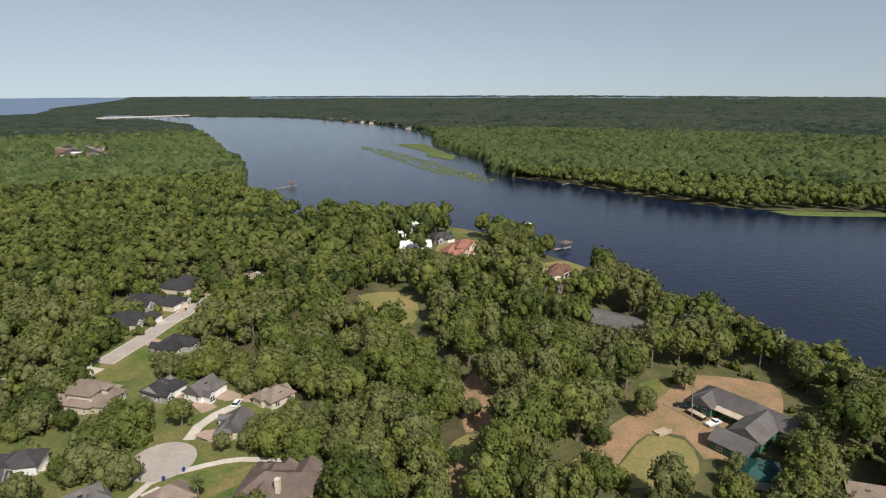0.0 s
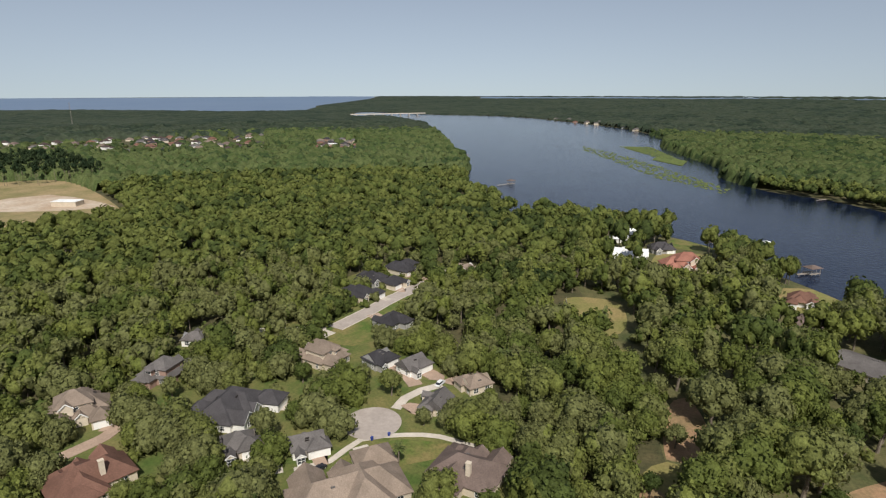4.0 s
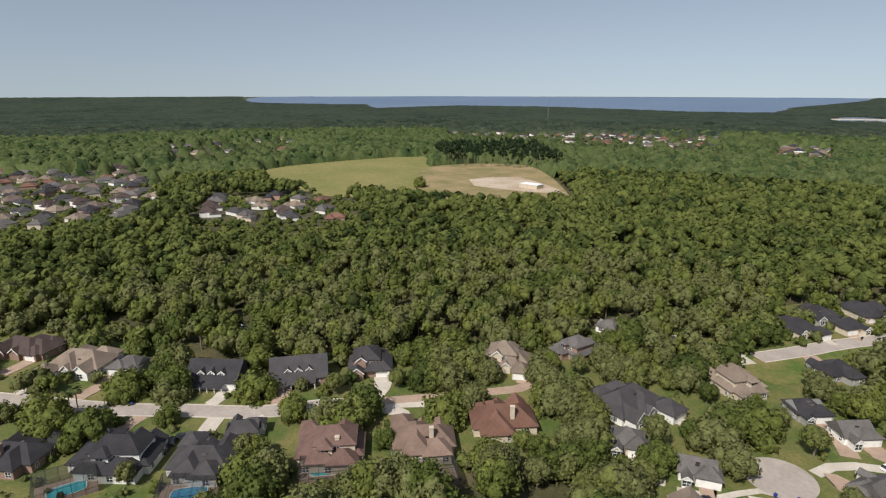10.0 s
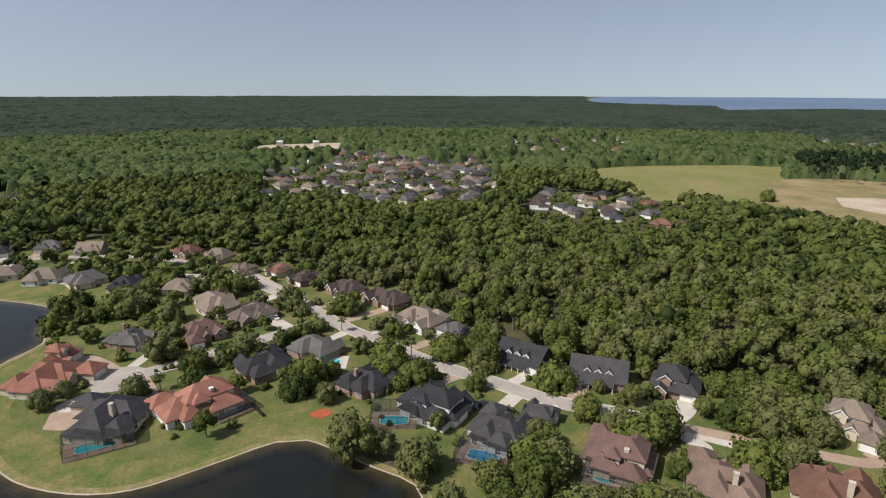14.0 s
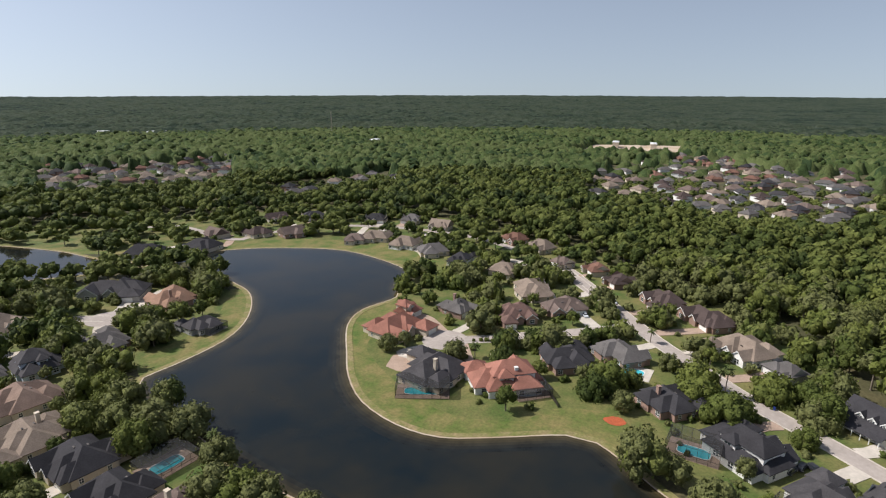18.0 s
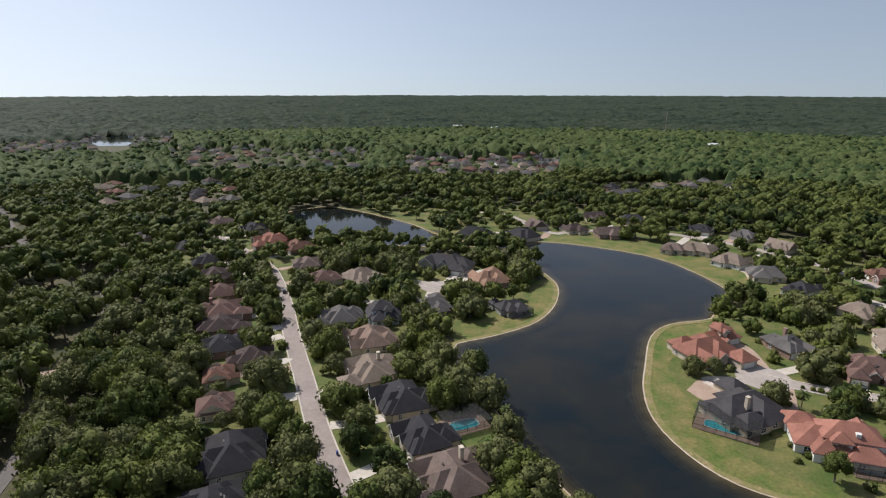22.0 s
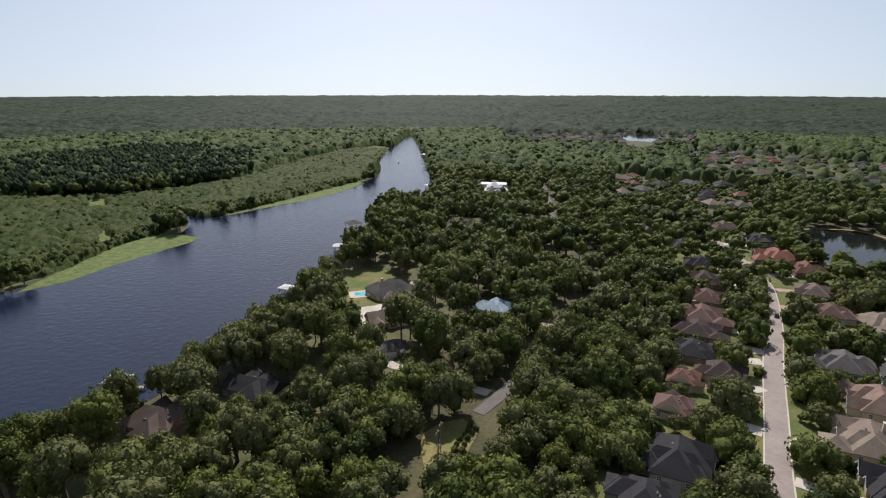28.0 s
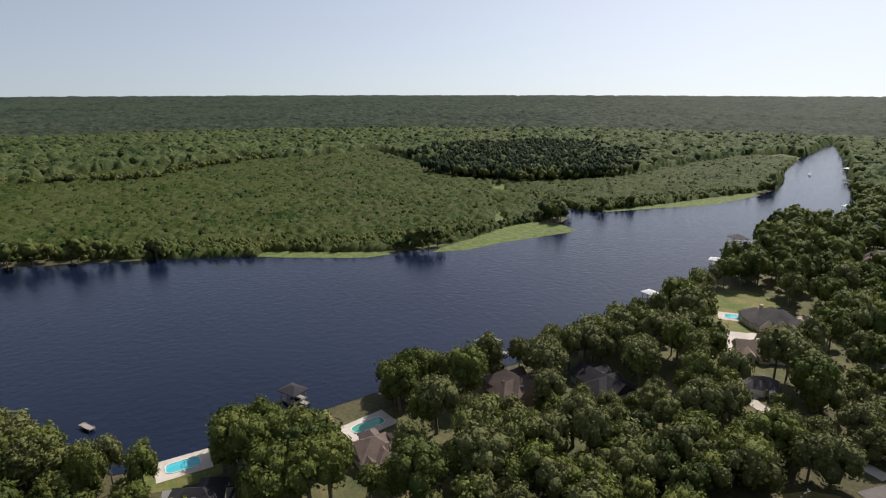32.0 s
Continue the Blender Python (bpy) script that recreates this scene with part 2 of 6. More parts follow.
# ---- small tools ----
def raw_mesh(name, verts, faces, mat, smooth=False):
    me = bpy.data.meshes.new(name)
    me.from_pydata([tuple(v) for v in verts], [], faces)
    me.materials.append(mat)
    if smooth:
        me.polygons.foreach_set("use_smooth", np.ones(len(me.polygons), bool))
    me.update()
    return me


def array_mesh(name, verts, faces, mat):
    """A mesh from an array of corners and an array of triangles."""
    me = bpy.data.meshes.new(name)
    me.vertices.add(len(verts))
    me.vertices.foreach_set("co", np.ascontiguousarray(verts, np.float32).ravel())
    me.loops.add(faces.size)
    me.loops.foreach_set("vertex_index", np.ascontiguousarray(faces, np.int32).ravel())
    me.polygons.add(len(faces))
    me.polygons.foreach_set("loop_start", np.arange(0, faces.size, faces.shape[1], dtype=np.int32))
    me.polygons.foreach_set("loop_total", np.full(len(faces), faces.shape[1], np.int32))
    me.materials.append(mat)
    me.update(calc_edges=True)
    return me


class Shape:
    """Collects boxes, prisms and tubes into one mesh."""

    def __init__(self):
        self.v, self.f = [], []

    def add(self, vs, fs):
        o = len(self.v)
        self.v += [tuple(p) for p in vs]
        self.f += [tuple(o + i for i in f) for f in fs]
        return self

    def box(self, x0, y0, z0, x1, y1, z1):
        return self.add([(x0, y0, z0), (x1, y0, z0), (x1, y1, z0), (x0, y1, z0), (x0, y0, z1), (x1, y0, z1), (x1, y1, z1), (x0, y1, z1)],
                        [(0, 3, 2, 1), (4, 5, 6, 7), (0, 1, 5, 4), (1, 2, 6, 5), (2, 3, 7, 6), (3, 0, 4, 7)])

    def tube(self, p, q, r0, r1, n=6):
        p, q = Vector(p), Vector(q)
        d = (q - p).normalized()
        a = d.orthogonal().normalized()
        b = d.cross(a)
        vs = []
        for c, r in ((p, r0), (q, r1)):
            vs += [c + (a * math.cos(k * math.tau / n) + b * math.sin(k * math.tau / n)) * r for k in range(n)]
        fs = [(k, (k + 1) % n, n + (k + 1) % n, n + k) for k in range(n)] + [tuple(range(n, 2 * n)), tuple(reversed(range(n)))]
        return self.add(vs, fs)

    def mesh(self, name, mat):
        return raw_mesh(name, self.v, self.f, mat)


def part(name, shape, mat, parent, label="", at=None):
    ob = new(name, shape if isinstance(shape, bpy.types.Mesh) else shape.mesh(name, mat))
    ob.parent = parent
    if at is not None:
        ob.matrix_basis = at
    if label:
        ob["label"] = label
    return ob


def thing(name, x, y, z=0.0, rot=0.0, label="", category="", group="", kind=""):
    ob = new(name)
    ob.empty_display_size = 0.5
    ob.matrix_basis = pose(x, y, z, 0, 0, rot)
    return tagged(ob, label, category, group, kind)


def curve(pts, step=4.0, closed=False):
    """A smooth line through the given corners."""
    p = np.array(pts, float)
    n = len(p)
    out = []
    for i in range(n if closed else n - 1):
        if closed:
            a, b, c, d = p[i - 1], p[i], p[(i + 1) % n], p[(i + 2) % n]
        else:
            a, b, c, d = p[max(i - 1, 0)], p[i], p[i + 1], p[min(i + 2, n - 1)]
        m = max(1, int(np.hypot(*(c - b)) / step))
        for k in range(m):
            t = k / m
            out.append(0.5 * (2 * b + (c - a) * t + (2 * a - 5 * b + 4 * c - d) * t * t + (3 * b - a - 3 * c + d) * t ** 3))
    if not closed:
        out.append(p[-1])
    return np.array(out)


def inside(poly, x, y):
    """Which of the points lie in the outline."""
    x, y = np.asarray(x, float), np.asarray(y, float)
    r = np.zeros(x.shape, bool)
    px, py = poly[:, 0], poly[:, 1]
    qx, qy = np.roll(px, 1), np.roll(py, 1)
    for ax, ay, bx, by in zip(px, py, qx, qy):
        if ay != by:
            r ^= ((ay > y) != (by > y)) & (x < (bx - ax) * (y - ay) / (by - ay) + ax)
    return r


def line_distance(line, x, y):
    d = np.full(np.shape(x), 1e9)
    for a, b in zip(line[:-1], line[1:]):
        e = b - a
        k = np.clip(((x - a[0]) * e[0] + (y - a[1]) * e[1]) / max(e @ e, 1e-9), 0, 1)
        d = np.minimum(d, np.hypot(x - a[0] - k * e[0], y - a[1] - k * e[1]))
    return d


def sheet(name, outline, z, mat, label, category="", closed_curve=True, step=5.0, kind="structure"):
    o = curve(outline, step, True) if closed_curve else np.array(outline, float)
    ob = new(name, raw_mesh(name, [(a, b, z) for a, b in o], [tuple(range(len(o)))], mat))
    bm = bmesh.new()
    bm.from_mesh(ob.data)
    bmesh.ops.triangulate(bm, faces=bm.faces[:])
    bmesh.ops.recalc_face_normals(bm, faces=bm.faces[:])
    for f in bm.faces:
        if f.normal.z < 0:
            f.normal_flip()
    bm.to_mesh(ob.data)
    bm.free()
    tagged(ob, label, category or name.split("_")[0], "", kind)
    return o


def ribbon(line, width, z0, z1, inner=0.0):
    """A strip along a line, with upright sides down to z0."""
    l = np.asarray(line)
    d = np.gradient(l, axis=0)
    d /= np.maximum(np.hypot(d[:, 0], d[:, 1]), 1e-9)[:, None]
    nrm = np.stack([-d[:, 1], d[:, 0]], 1)
    a, b = l + nrm * (inner - width / 2), l + nrm * (inner + width / 2)
    s = Shape()
    n = len(l)
    vs = [(*p, z1) for p in a] + [(*p, z1) for p in b] + [(*p, z0) for p in a] + [(*p, z0) for p in b]
    fs = []
    for i in range(n - 1):
        fs += [(i, i + 1, n + i + 1, n + i), (2 * n + i, 2 * n + i + 1, i + 1, i), (n + i, n + i + 1, 3 * n + i + 1, 3 * n + i)]
    return s.add(vs, fs)


# ---- the plan, in metres round the spot under the drone ----
RIVER = [(672, -1111), (513, -769), (368, -517), (371, -330), (394, -311), (426, -318), (429, -309), (393, -297), (352, -266), (325, -168), (340, -88), (364, -24), (380, 38), (395, 96), (430, 200), (420, 330), (363, 462), (293, 476), (244, 492), (196, 538), (133, 622), (94, 650), (56, 734), (57, 823), (-15, 1081), (-23, 1278), (-126, 1562), (-324, 1832), (-587, 2082), (-924, 2123), (-1250, 2240), (-1100, 1897), (-1007, 1967), (-714, 1635), (-344, 912), (-252, 728), (-225, 639), (-187, 551), (-144, 512), (-130, 439), (-104, 468), (15, 412), (59, 352), (91, 301), (108, 238), (139, 181), (145, 171), (185, 95), (189, 53), (175, 38), (157, 24), (156, 9), (167, -20), (165, -33), (169, -61), (166, -105), (170, -133), (176, -187), (213, -278), (231, -330), (241, -331), (278, -425), (266, -482), (457, -800), (611, -1036)]
LAKE = [(-74, -95), (-73, -109), (-72, -131), (-73, -152), (-73, -177), (-75, -193), (-80, -199), (-92, -200), (-109, -203), (-122, -208), (-136, -219), (-149, -235), (-157, -251), (-161, -273), (-176, -329), (-198, -324), (-219, -303), (-236, -276), (-240, -248), (-232, -208), (-210, -196), (-197, -184), (-175, -185), (-158, -177), (-138, -156), (-126, -142), (-117, -126), (-114, -108), (-117, -93), (-127, -80), (-141, -64), (-143, -55), (-134, -36), (-122, -18), (-90, -30), (-70, -60)]
POND = [(-37, -476), (-63, -496), (-81, -494), (-102, -463), (-119, -426), (-128, -400), (-134, -368), (-148, -340), (-174, -326), (-124, -341), (-98, -354), (-57, -381), (-41, -419)]
BAY1 = [(-2772, 999), (-2901, 1514), (-2465, 1894), (-1802, 2064), (-1582, 2292), (-1791, 2649), (-2259, 4235), (-2945, 3790), (-4070, 2545), (-4510, 1642)]
BAY2 = [(-3722, 560), (-3231, 1103), (-2528, 2145), (-1647, 2412), (-2778, 3915), (-2747, 3936), (-3938, 2744), (-4541, 1555), (-4734, 772)]
FIELD = [(-757, 120), (-804, 245), (-799, 362), (-673, 316), (-624, 426), (-413, 320), (-430, 275), (-490, 226), (-492, 193), (-540, 140), (-622, 107)]
SAND = [(-572, 313), (-558, 373), (-447, 354), (-475, 324), (-528, 296)]
MAIN = [(-151, 77), (-162, 53), (-168, 37), (-173, 18), (-184, -2), (-195, -23), (-211, -46), (-223, -63), (-237, -79), (-255, -99), (-270, -118), (-286, -136)]
MAIN_N = [(-160, 51), (-157, 75), (-151, 106), (-145, 141), (-138, 167), (-128, 197), (-124, 218), (-121, 239), (-114, 268)]
COURT = [(-233, -79), (-220, -88), (-208, -99), (-196, -110), (-185, -119), (-176, -129), (-172, -134)]
EAST = [(-237, -78), (-258, -101), (-277, -122), (-291, -140), (-288, -162)]
SOUTH = [(-20, -118), (-18, -153), (-18, -190), (-18, -232), (-19, -272), (-17, -325), (-10, -354), (0, -384), (16, -426)]
SOUTH_C = [(-30, -267), (-42, -264), (-59, -279), (-73, -283), (-85, -280), (-96, -267)]
RIVER_ROAD = [(71, -115), (69, -138), (66, -149), (63, -174), (63, -216), (61, -262), (60, -293), (69, -329), (83, -354), (101, -382), (125, -424), (190, -592)]
LOOP_FAR = [(-188, -433), (-208, -414), (-211, -349), (-230, -346), (-274, -332), (-306, -285), (-318, -224), (-309, -182)]
CULDESAC = [(-78, 138)]
SPUR2 = [(-75, 148), (-75, 155), (-72, 162), (-67, 168)]
SIDEWALK = [(-87, 110), (-80, 117), (-77, 129), (-66, 136), (-56, 139), (-44, 138)]
LAWN1 = [(-78, 113), (-75, 126), (-65, 134), (-55, 136), (-45, 137), (-60, 123)]
DIRT_SITE = [(27, 127), (36, 138), (51, 155), (64, 166), (82, 183), (91, 188), (115, 181), (108, 162), (97, 152), (82, 139), (73, 139), (72, 150), (61, 151), (50, 139), (41, 128)]
DIRT_B = [(6, 179), (12, 190), (17, 180), (19, 163), (14, 152), (7, 152)]
DIRT_C = [(-18, 216), (-6, 220), (-3, 202), (-8, 196), (-9, 178), (-13, 189)]
DIRT_E = [(0, 143), (5, 141), (9, 125), (3, 120), (1, 131)]
GRASS_B = [(7, 151), (14, 151), (13, 144), (7, 136), (1, 143)]
DRY_S = [(51, 139), (61, 150), (71, 148), (71, 138), (65, 130), (43, 127)]
GRASS_S = [(69, 182), (80, 186), (79, 179), (69, 169), (65, 171)]
CLEAR_D = [(-42, 270), (-18, 274), (-11, 244), (-20, 228), (-31, 237)]
BANK_PEN = [(-161, -183), (-175, -189), (-194, -181), (-182, -163), (-152, -158), (-140, -142), (-132, -120), (-129, -98), (-140, -78), (-154, -73), (-160, -54), (-143, -40), (-142, -47), (-142, -64), (-127, -80), (-114, -101), (-117, -126), (-138, -156)]
BANK_FAR = [(-176, -329), (-198, -324), (-219, -303), (-236, -276), (-241, -244), (-236, -212), (-239, -194), (-255, -193), (-265, -243), (-252, -295), (-220, -331), (-181, -354), (-145, -389), (-87, -492), (-117, -416), (-153, -362)]
PEN_W = [(-160, -253), (-149, -234), (-136, -218), (-122, -207), (-109, -202), (-92, -199), (-80, -198), (-85, -214), (-100, -219), (-123, -227), (-141, -245), (-153, -259)]
MARSH = [(-147, 1048), (-78, 952), (-3, 791), (58, 650), (53, 618), (-17, 709), (-79, 857), (-137, 979)]
MARSH2 = [(-87, 1070), (-36, 1081), (18, 872), (-21, 918)]
MARSH3 = [(-21, 918), (19, 887), (13, 830), (-25, 887)]
BANKGRASS1 = [(274, 476), (367, 466), (357, 453), (283, 458)]
BANKGRASS2 = [(319, -142), (337, -176), (348, -199), (358, -218), (362, -255), (328, -262), (323, -232), (320, -192), (314, -165)]
BANKGRASS4 = [(356, -41), (366, -47), (357, -66), (344, -91), (338, -106), (326, -124), (325, -102), (339, -71)]
BANKGRASS3 = [(370, -320), (375, -398), (380, -522), (366, -505), (353, -428), (362, -376)]
REED_STRIP = [(414, -247), (404, -238), (368, -215), (362, -224), (380, -233)]
REED_STRIP2 = [(455, -263), (447, -271), (432, -262), (441, -255)]
REED_STRIP3 = [(538, -313), (530, -323), (481, -291), (490, -284)]
LAWN_RIVER = [(174, 27), (173, 8), (163, 2), (146, -3), (145, 15), (155, 17), (160, 25)]
LAWN_RIV2 = [(7, 413), (27, 408), (24, 388), (6, 391)]
CLEAR30 = [(76, -131), (69, -144), (62, -141), (60, -119), (62, -111)]
FARFIELD = [(-833, -406), (-897, -258), (-1082, -305), (-1016, -440)]
LAKEFAR = [(234, -1191), (248, -1394), (186, -1381), (170, -1178)]
LOT_A = [(155, -202), (136, -225), (123, -209), (140, -187)]
LOT_B = [(190, -244), (174, -261), (146, -226), (159, -207)]
LOT_C = [(168, -19), (168, -35), (153, -35), (156, -21)]
LOT_D = [(152, -249), (144, -258), (133, -240), (139, -233)]
LOT_E = [(176, -86), (170, -95), (157, -87), (161, -81)]
LOT_F = [(-2, 370), (28, 376), (27, 324), (-1, 319)]
LOT_G = [(57, 324), (84, 326), (78, 287), (52, 287)]
FIELD2 = [(-685, 316), (-643, 439), (-420, 339), (-414, 289), (-445, 243), (-490, 214)]
PINES = [(637, -278), (763, -343), (859, -443), (867, -578), (785, -664), (641, -574), (537, -491), (508, -412), (516, -342), (578, -296)]
PINE_BELT = [(-731, 331), (-848, 414), (-781, 545), (-578, 456), (-606, 414), (-652, 366)]
LOT_I = [(146, -410), (121, -411), (109, -374), (131, -365)]
LOT_J = [(97, -325), (84, -328), (80, -304), (92, -306)]
LOT_H = [(-128, 189), (-125, 222), (-121, 250), (-109, 258), (-111, 225), (-108, 191), (-116, 183)]
PATIO = [(-140, -137), (-148, -141), (-158, -139), (-159, -133), (-151, -127), (-142, -126)]
TREE_LINE = [(745, 167), (732, 104), (718, 38), (795, -36), (862, -131), (933, -213)]
YARD_WEST = [(-70, -95), (-68, -200), (-100, -208), (-150, -255), (-135, -310), (-60, -370), (-30, -490), (70, -490), (45, -330), (34, -200), (30, -105)]
YARD_EAST = [(-140, -35), (-115, -100), (-140, -160), (-190, -188), (-232, -200), (-240, -250), (-220, -310), (-170, -335), (-100, -480), (-110, -520), (-250, -430),
             (-345, -340), (-345, -180), (-300, -90), (-275, -30), (-212, 10), (-202, 60), (-188, 110), (-175, 170), (-150, 285), (-95, 298), (-98, 220), (-60, 180),
             (-35, 140), (-35, 95), (-110, 90), (-115, 30), (-122, -20)]
YARD_RIVER = [(150, -10), (160, -100), (168, -180), (225, -320), (215, -400), (110, -400), (95, -250), (100, -150), (115, -20)]
YARD_NORTH = [(-40, 420), (40, 400), (100, 280), (120, 200), (150, 160), (80, 120), (20, 120), (-5, 200), (-50, 330)]

# ---- ground ----
def rim_rise(r):
    """The far country climbs slowly, so that its rim stands at the height of the true horizon."""
    return 34.0 * np.clip((np.asarray(r, float) - 2600) / 2250, 0, 1) ** 1.3


rings = np.concatenate([np.linspace(0, 400, 9), np.geomspace(500, 4900, 26)])
gv, gf = [(0, 0, 0)], []
NG = 96
for r in rings[1:]:
    gv += [(r * math.cos(k * math.tau / NG), r * math.sin(k * math.tau / NG), float(rim_rise(r)) - (1.5 if r > 2500 else 0.0)) for k in range(NG)]
for k in range(NG):
    gf.append((0, 1 + k, 1 + (k + 1) % NG))
for i in range(len(rings) - 2):
    o = 1 + i * NG
    gf += [(o + k, o + NG + k, o + NG + (k + 1) % NG, o + (k + 1) % NG) for k in range(NG)]
tagged(new("ground", raw_mesh("ground", gv, gf, M["floor"])), "leaf-strewn woodland ground with thin grass", "ground", "", "structure")
Z = 0.03
yard_w = sheet("lawn_west", YARD_WEST, Z, M["lawn"], "mown green suburban lawns between houses", "lawn")
yard_e = sheet("lawn_east", YARD_EAST, Z, M["lawn"], "mown green suburban lawns along the street", "lawn")
yard_r = sheet("lawn_riverside", YARD_RIVER, Z, M["shade"], "thin dry grass of wooded riverside lots", "lawn")
yard_n = sheet("lawn_north", YARD_NORTH, Z, M["shade"], "dry patchy grass of wooded riverside lots", "lawn")
field = sheet("meadow", FIELD, Z, M["field"], "open yellow-green meadow ringed by woods", "field", step=40)
sand = sheet("sand_pit", SAND, Z * 4.6, M["sand"], "bare pale sand beside the meadow", "sand", step=30)
sheet("far_clearing", FARFIELD, Z, M["sand"], "pale sandy clearing in the far woods", "sand", step=30)
opens = [field, sand, np.array(FARFIELD, float)]
for nm, pts, mt, lb in (("bare_earth", DIRT_SITE, "dirt", "orange bare earth of a building site"), ("bare_earth", DIRT_B, "dirt", "bare orange earth between oaks"),
                        ("bare_earth", DIRT_C, "dry", "dry tan clearing between oaks"), ("bare_earth", DIRT_E, "dirt", "strip of bare orange earth under oaks"), ("clearing", CLEAR_D, "dry", "fenced grassy clearing in the trees"),
                        ("clearing", GRASS_B, "dry", "patch of dry grass between oaks"), ("clearing", DRY_S, "dry", "dry weedy ground beside a building site"), ("lawn_lot", GRASS_S, "bank", "green grass patch by a dirt track"), ("lawn_court", LAWN1, "bank", "bright mown lawn beside the turning circle"), ("lawn_bank", BANK_PEN, "bank", "sunny mown grass bank of the lake"),
                        ("lawn_bank", BANK_FAR, "bank", "mown grass bank along the far lake shore"), ("lawn_bank", PEN_W, "bank", "mown grass bank of the lake peninsula"),
                        ("lawn_shore", LAWN_RIVER, "bank", "small bright lawn at the river's edge"), ("lawn_shore", LAWN_RIV2, "bank", "bright lawn running down to the river"),
                        ("terrace", LOT_A, "concrete", "pale paved terrace of a riverside house"), ("lawn_lot", LOT_B, "bank", "bright lawn by a riverside pool"), ("lawn_lot", LOT_C, "dry", "tan lawn under riverside trees"), ("lawn_lot", LOT_D, "sand", "pale yard beside a riverside house"), ("lawn_lot", LOT_E, "bank", "small mown lawn at a dock"),
                        ("lawn_lot", LOT_F, "dry", "sandy court before an orange-roofed house"), ("lawn_lot", LOT_I, "bank", "bright garden lawn by the river road"), ("lawn_lot", LOT_J, "dry", "dry tan yard beside the river road"), ("lawn_lot", LOT_H, "bank", "bright mown front lawns along the upper street"), ("patio", PATIO, "paver", "tan paver patio behind a lakeside house"), ("lawn_lot", LOT_G, "dry", "dry lawn of a riverside lot"), ("clearing", FIELD2, "tan", "tan bare ground beside the meadow"), ("clearing", CLEAR30, "dry", "narrow dry grass strip beside a lane")):
    opens.append(sheet(nm, pts, 2 * Z + 0.002 * len(opens), M[mt], lb, "lawn" if "lawn" in nm else "ground"))

# ---- water ----
river = sheet("river", RIVER, 4 * Z, M["river"], "broad dark blue rippled tidal river", "river", step=12)
lake = sheet("lake", LAKE, 4 * Z, M["lake"], "still dark lake with brown shallows reflecting the sky", "lake")
pond = sheet("pond", POND, 4 * Z, M["lake"], "still lake arm reflecting pale sky", "lake")
bay, bay2 = curve(BAY1, 300, True), curve(BAY2, 300, True)


def far_water(name, hit, r0, r1, a0, a1, label):
    """Open water towards the horizon: every cell of a polar net that the test accepts."""
    na = 420
    A, R = np.meshgrid(np.linspace(a0, a1, na), np.geomspace(r0, r1, 60))
    X, Y = R * np.cos(A), R * np.sin(A)
    idx = np.arange(X.size).reshape(X.shape)
    q = np.stack([idx[:-1, :-1], idx[:-1, 1:], idx[1:, 1:], idx[1:, :-1]], 2).reshape(-1, 4)
    q = q[hit(X.ravel()[q].mean(1), Y.ravel()[q].mean(1))]
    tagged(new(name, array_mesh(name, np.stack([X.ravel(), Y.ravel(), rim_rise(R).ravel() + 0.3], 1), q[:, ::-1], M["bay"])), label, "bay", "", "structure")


def in_bay(x, y):
    return inside(bay, x, y) | inside(bay2, x, y)


def in_sound(x, y):
    a, r = np.arctan2(y, x), np.hypot(x, y)
    return (r > 4430 + 60 * np.sin(a * 23)) & (r < 4700 + 50 * np.sin(a * 31)) & (a > radians(62)) & (a < radians(108))


lakefar = sheet("far_pond", LAKEFAR, 4 * Z, M["lake"], "small pale pond among far houses", "lake", step=40)
pond_clear = np.array([(0.8 * a, 0.8 * b) for a, b in LAKEFAR[:1] + LAKEFAR[3:]] + [LAKEFAR[2], LAKEFAR[1]], float)
opens.append(pond_clear)
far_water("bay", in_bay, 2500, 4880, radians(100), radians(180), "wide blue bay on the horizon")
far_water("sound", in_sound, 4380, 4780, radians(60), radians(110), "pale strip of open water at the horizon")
waters = [river, lake, pond, bay, bay2, lakefar]
marsh_rng = np.random.default_rng(5)
for pts in (MARSH, MARSH2, MARSH3):
    o = np.array(pts, float)
    opens.append(o)
    lo, hi = o.min(0), o.max(0)
    rs = Shape()
    for _ in range(3200):
        cx, cy = marsh_rng.uniform(lo, hi)
        if not inside(o, np.array([cx]), np.array([cy]))[0]:
            continue
        a, b, t = marsh_rng.uniform(2, 8), marsh_rng.uniform(0.5, 1.6), marsh_rng.uniform(1.3, 2.2)
        ring = [(cx + math.cos(k * 0.785) * a * math.cos(t) * marsh_rng.uniform(0.7, 1.1) - math.sin(k * 0.785) * b * math.sin(t),
                 cy + math.cos(k * 0.785) * a * math.sin(t) + math.sin(k * 0.785) * b * math.cos(t), 0.2 + 0.00003 * len(rs.v)) for k in range(8)]
        rs.add(ring, [tuple(range(8))])
    tagged(new("reed_patch", rs.mesh("reed_patch", M["reed"])), "broken floating reed patches in the river", "reeds", "", "stuff")
for nm, pts in (("reed_bed", BANKGRASS1), ("reed_bed", BANKGRASS2), ("reed_bed", BANKGRASS3), ("reed_bed", BANKGRASS4), ("reed_bed", REED_STRIP), ("reed_bed", REED_STRIP2), ("reed_bed", REED_STRIP3)):
    o = sheet(nm, pts, 5 * Z, M["reed"], "yellow-green marsh reeds at the water", "reeds", step=12)
    opens.append(o)
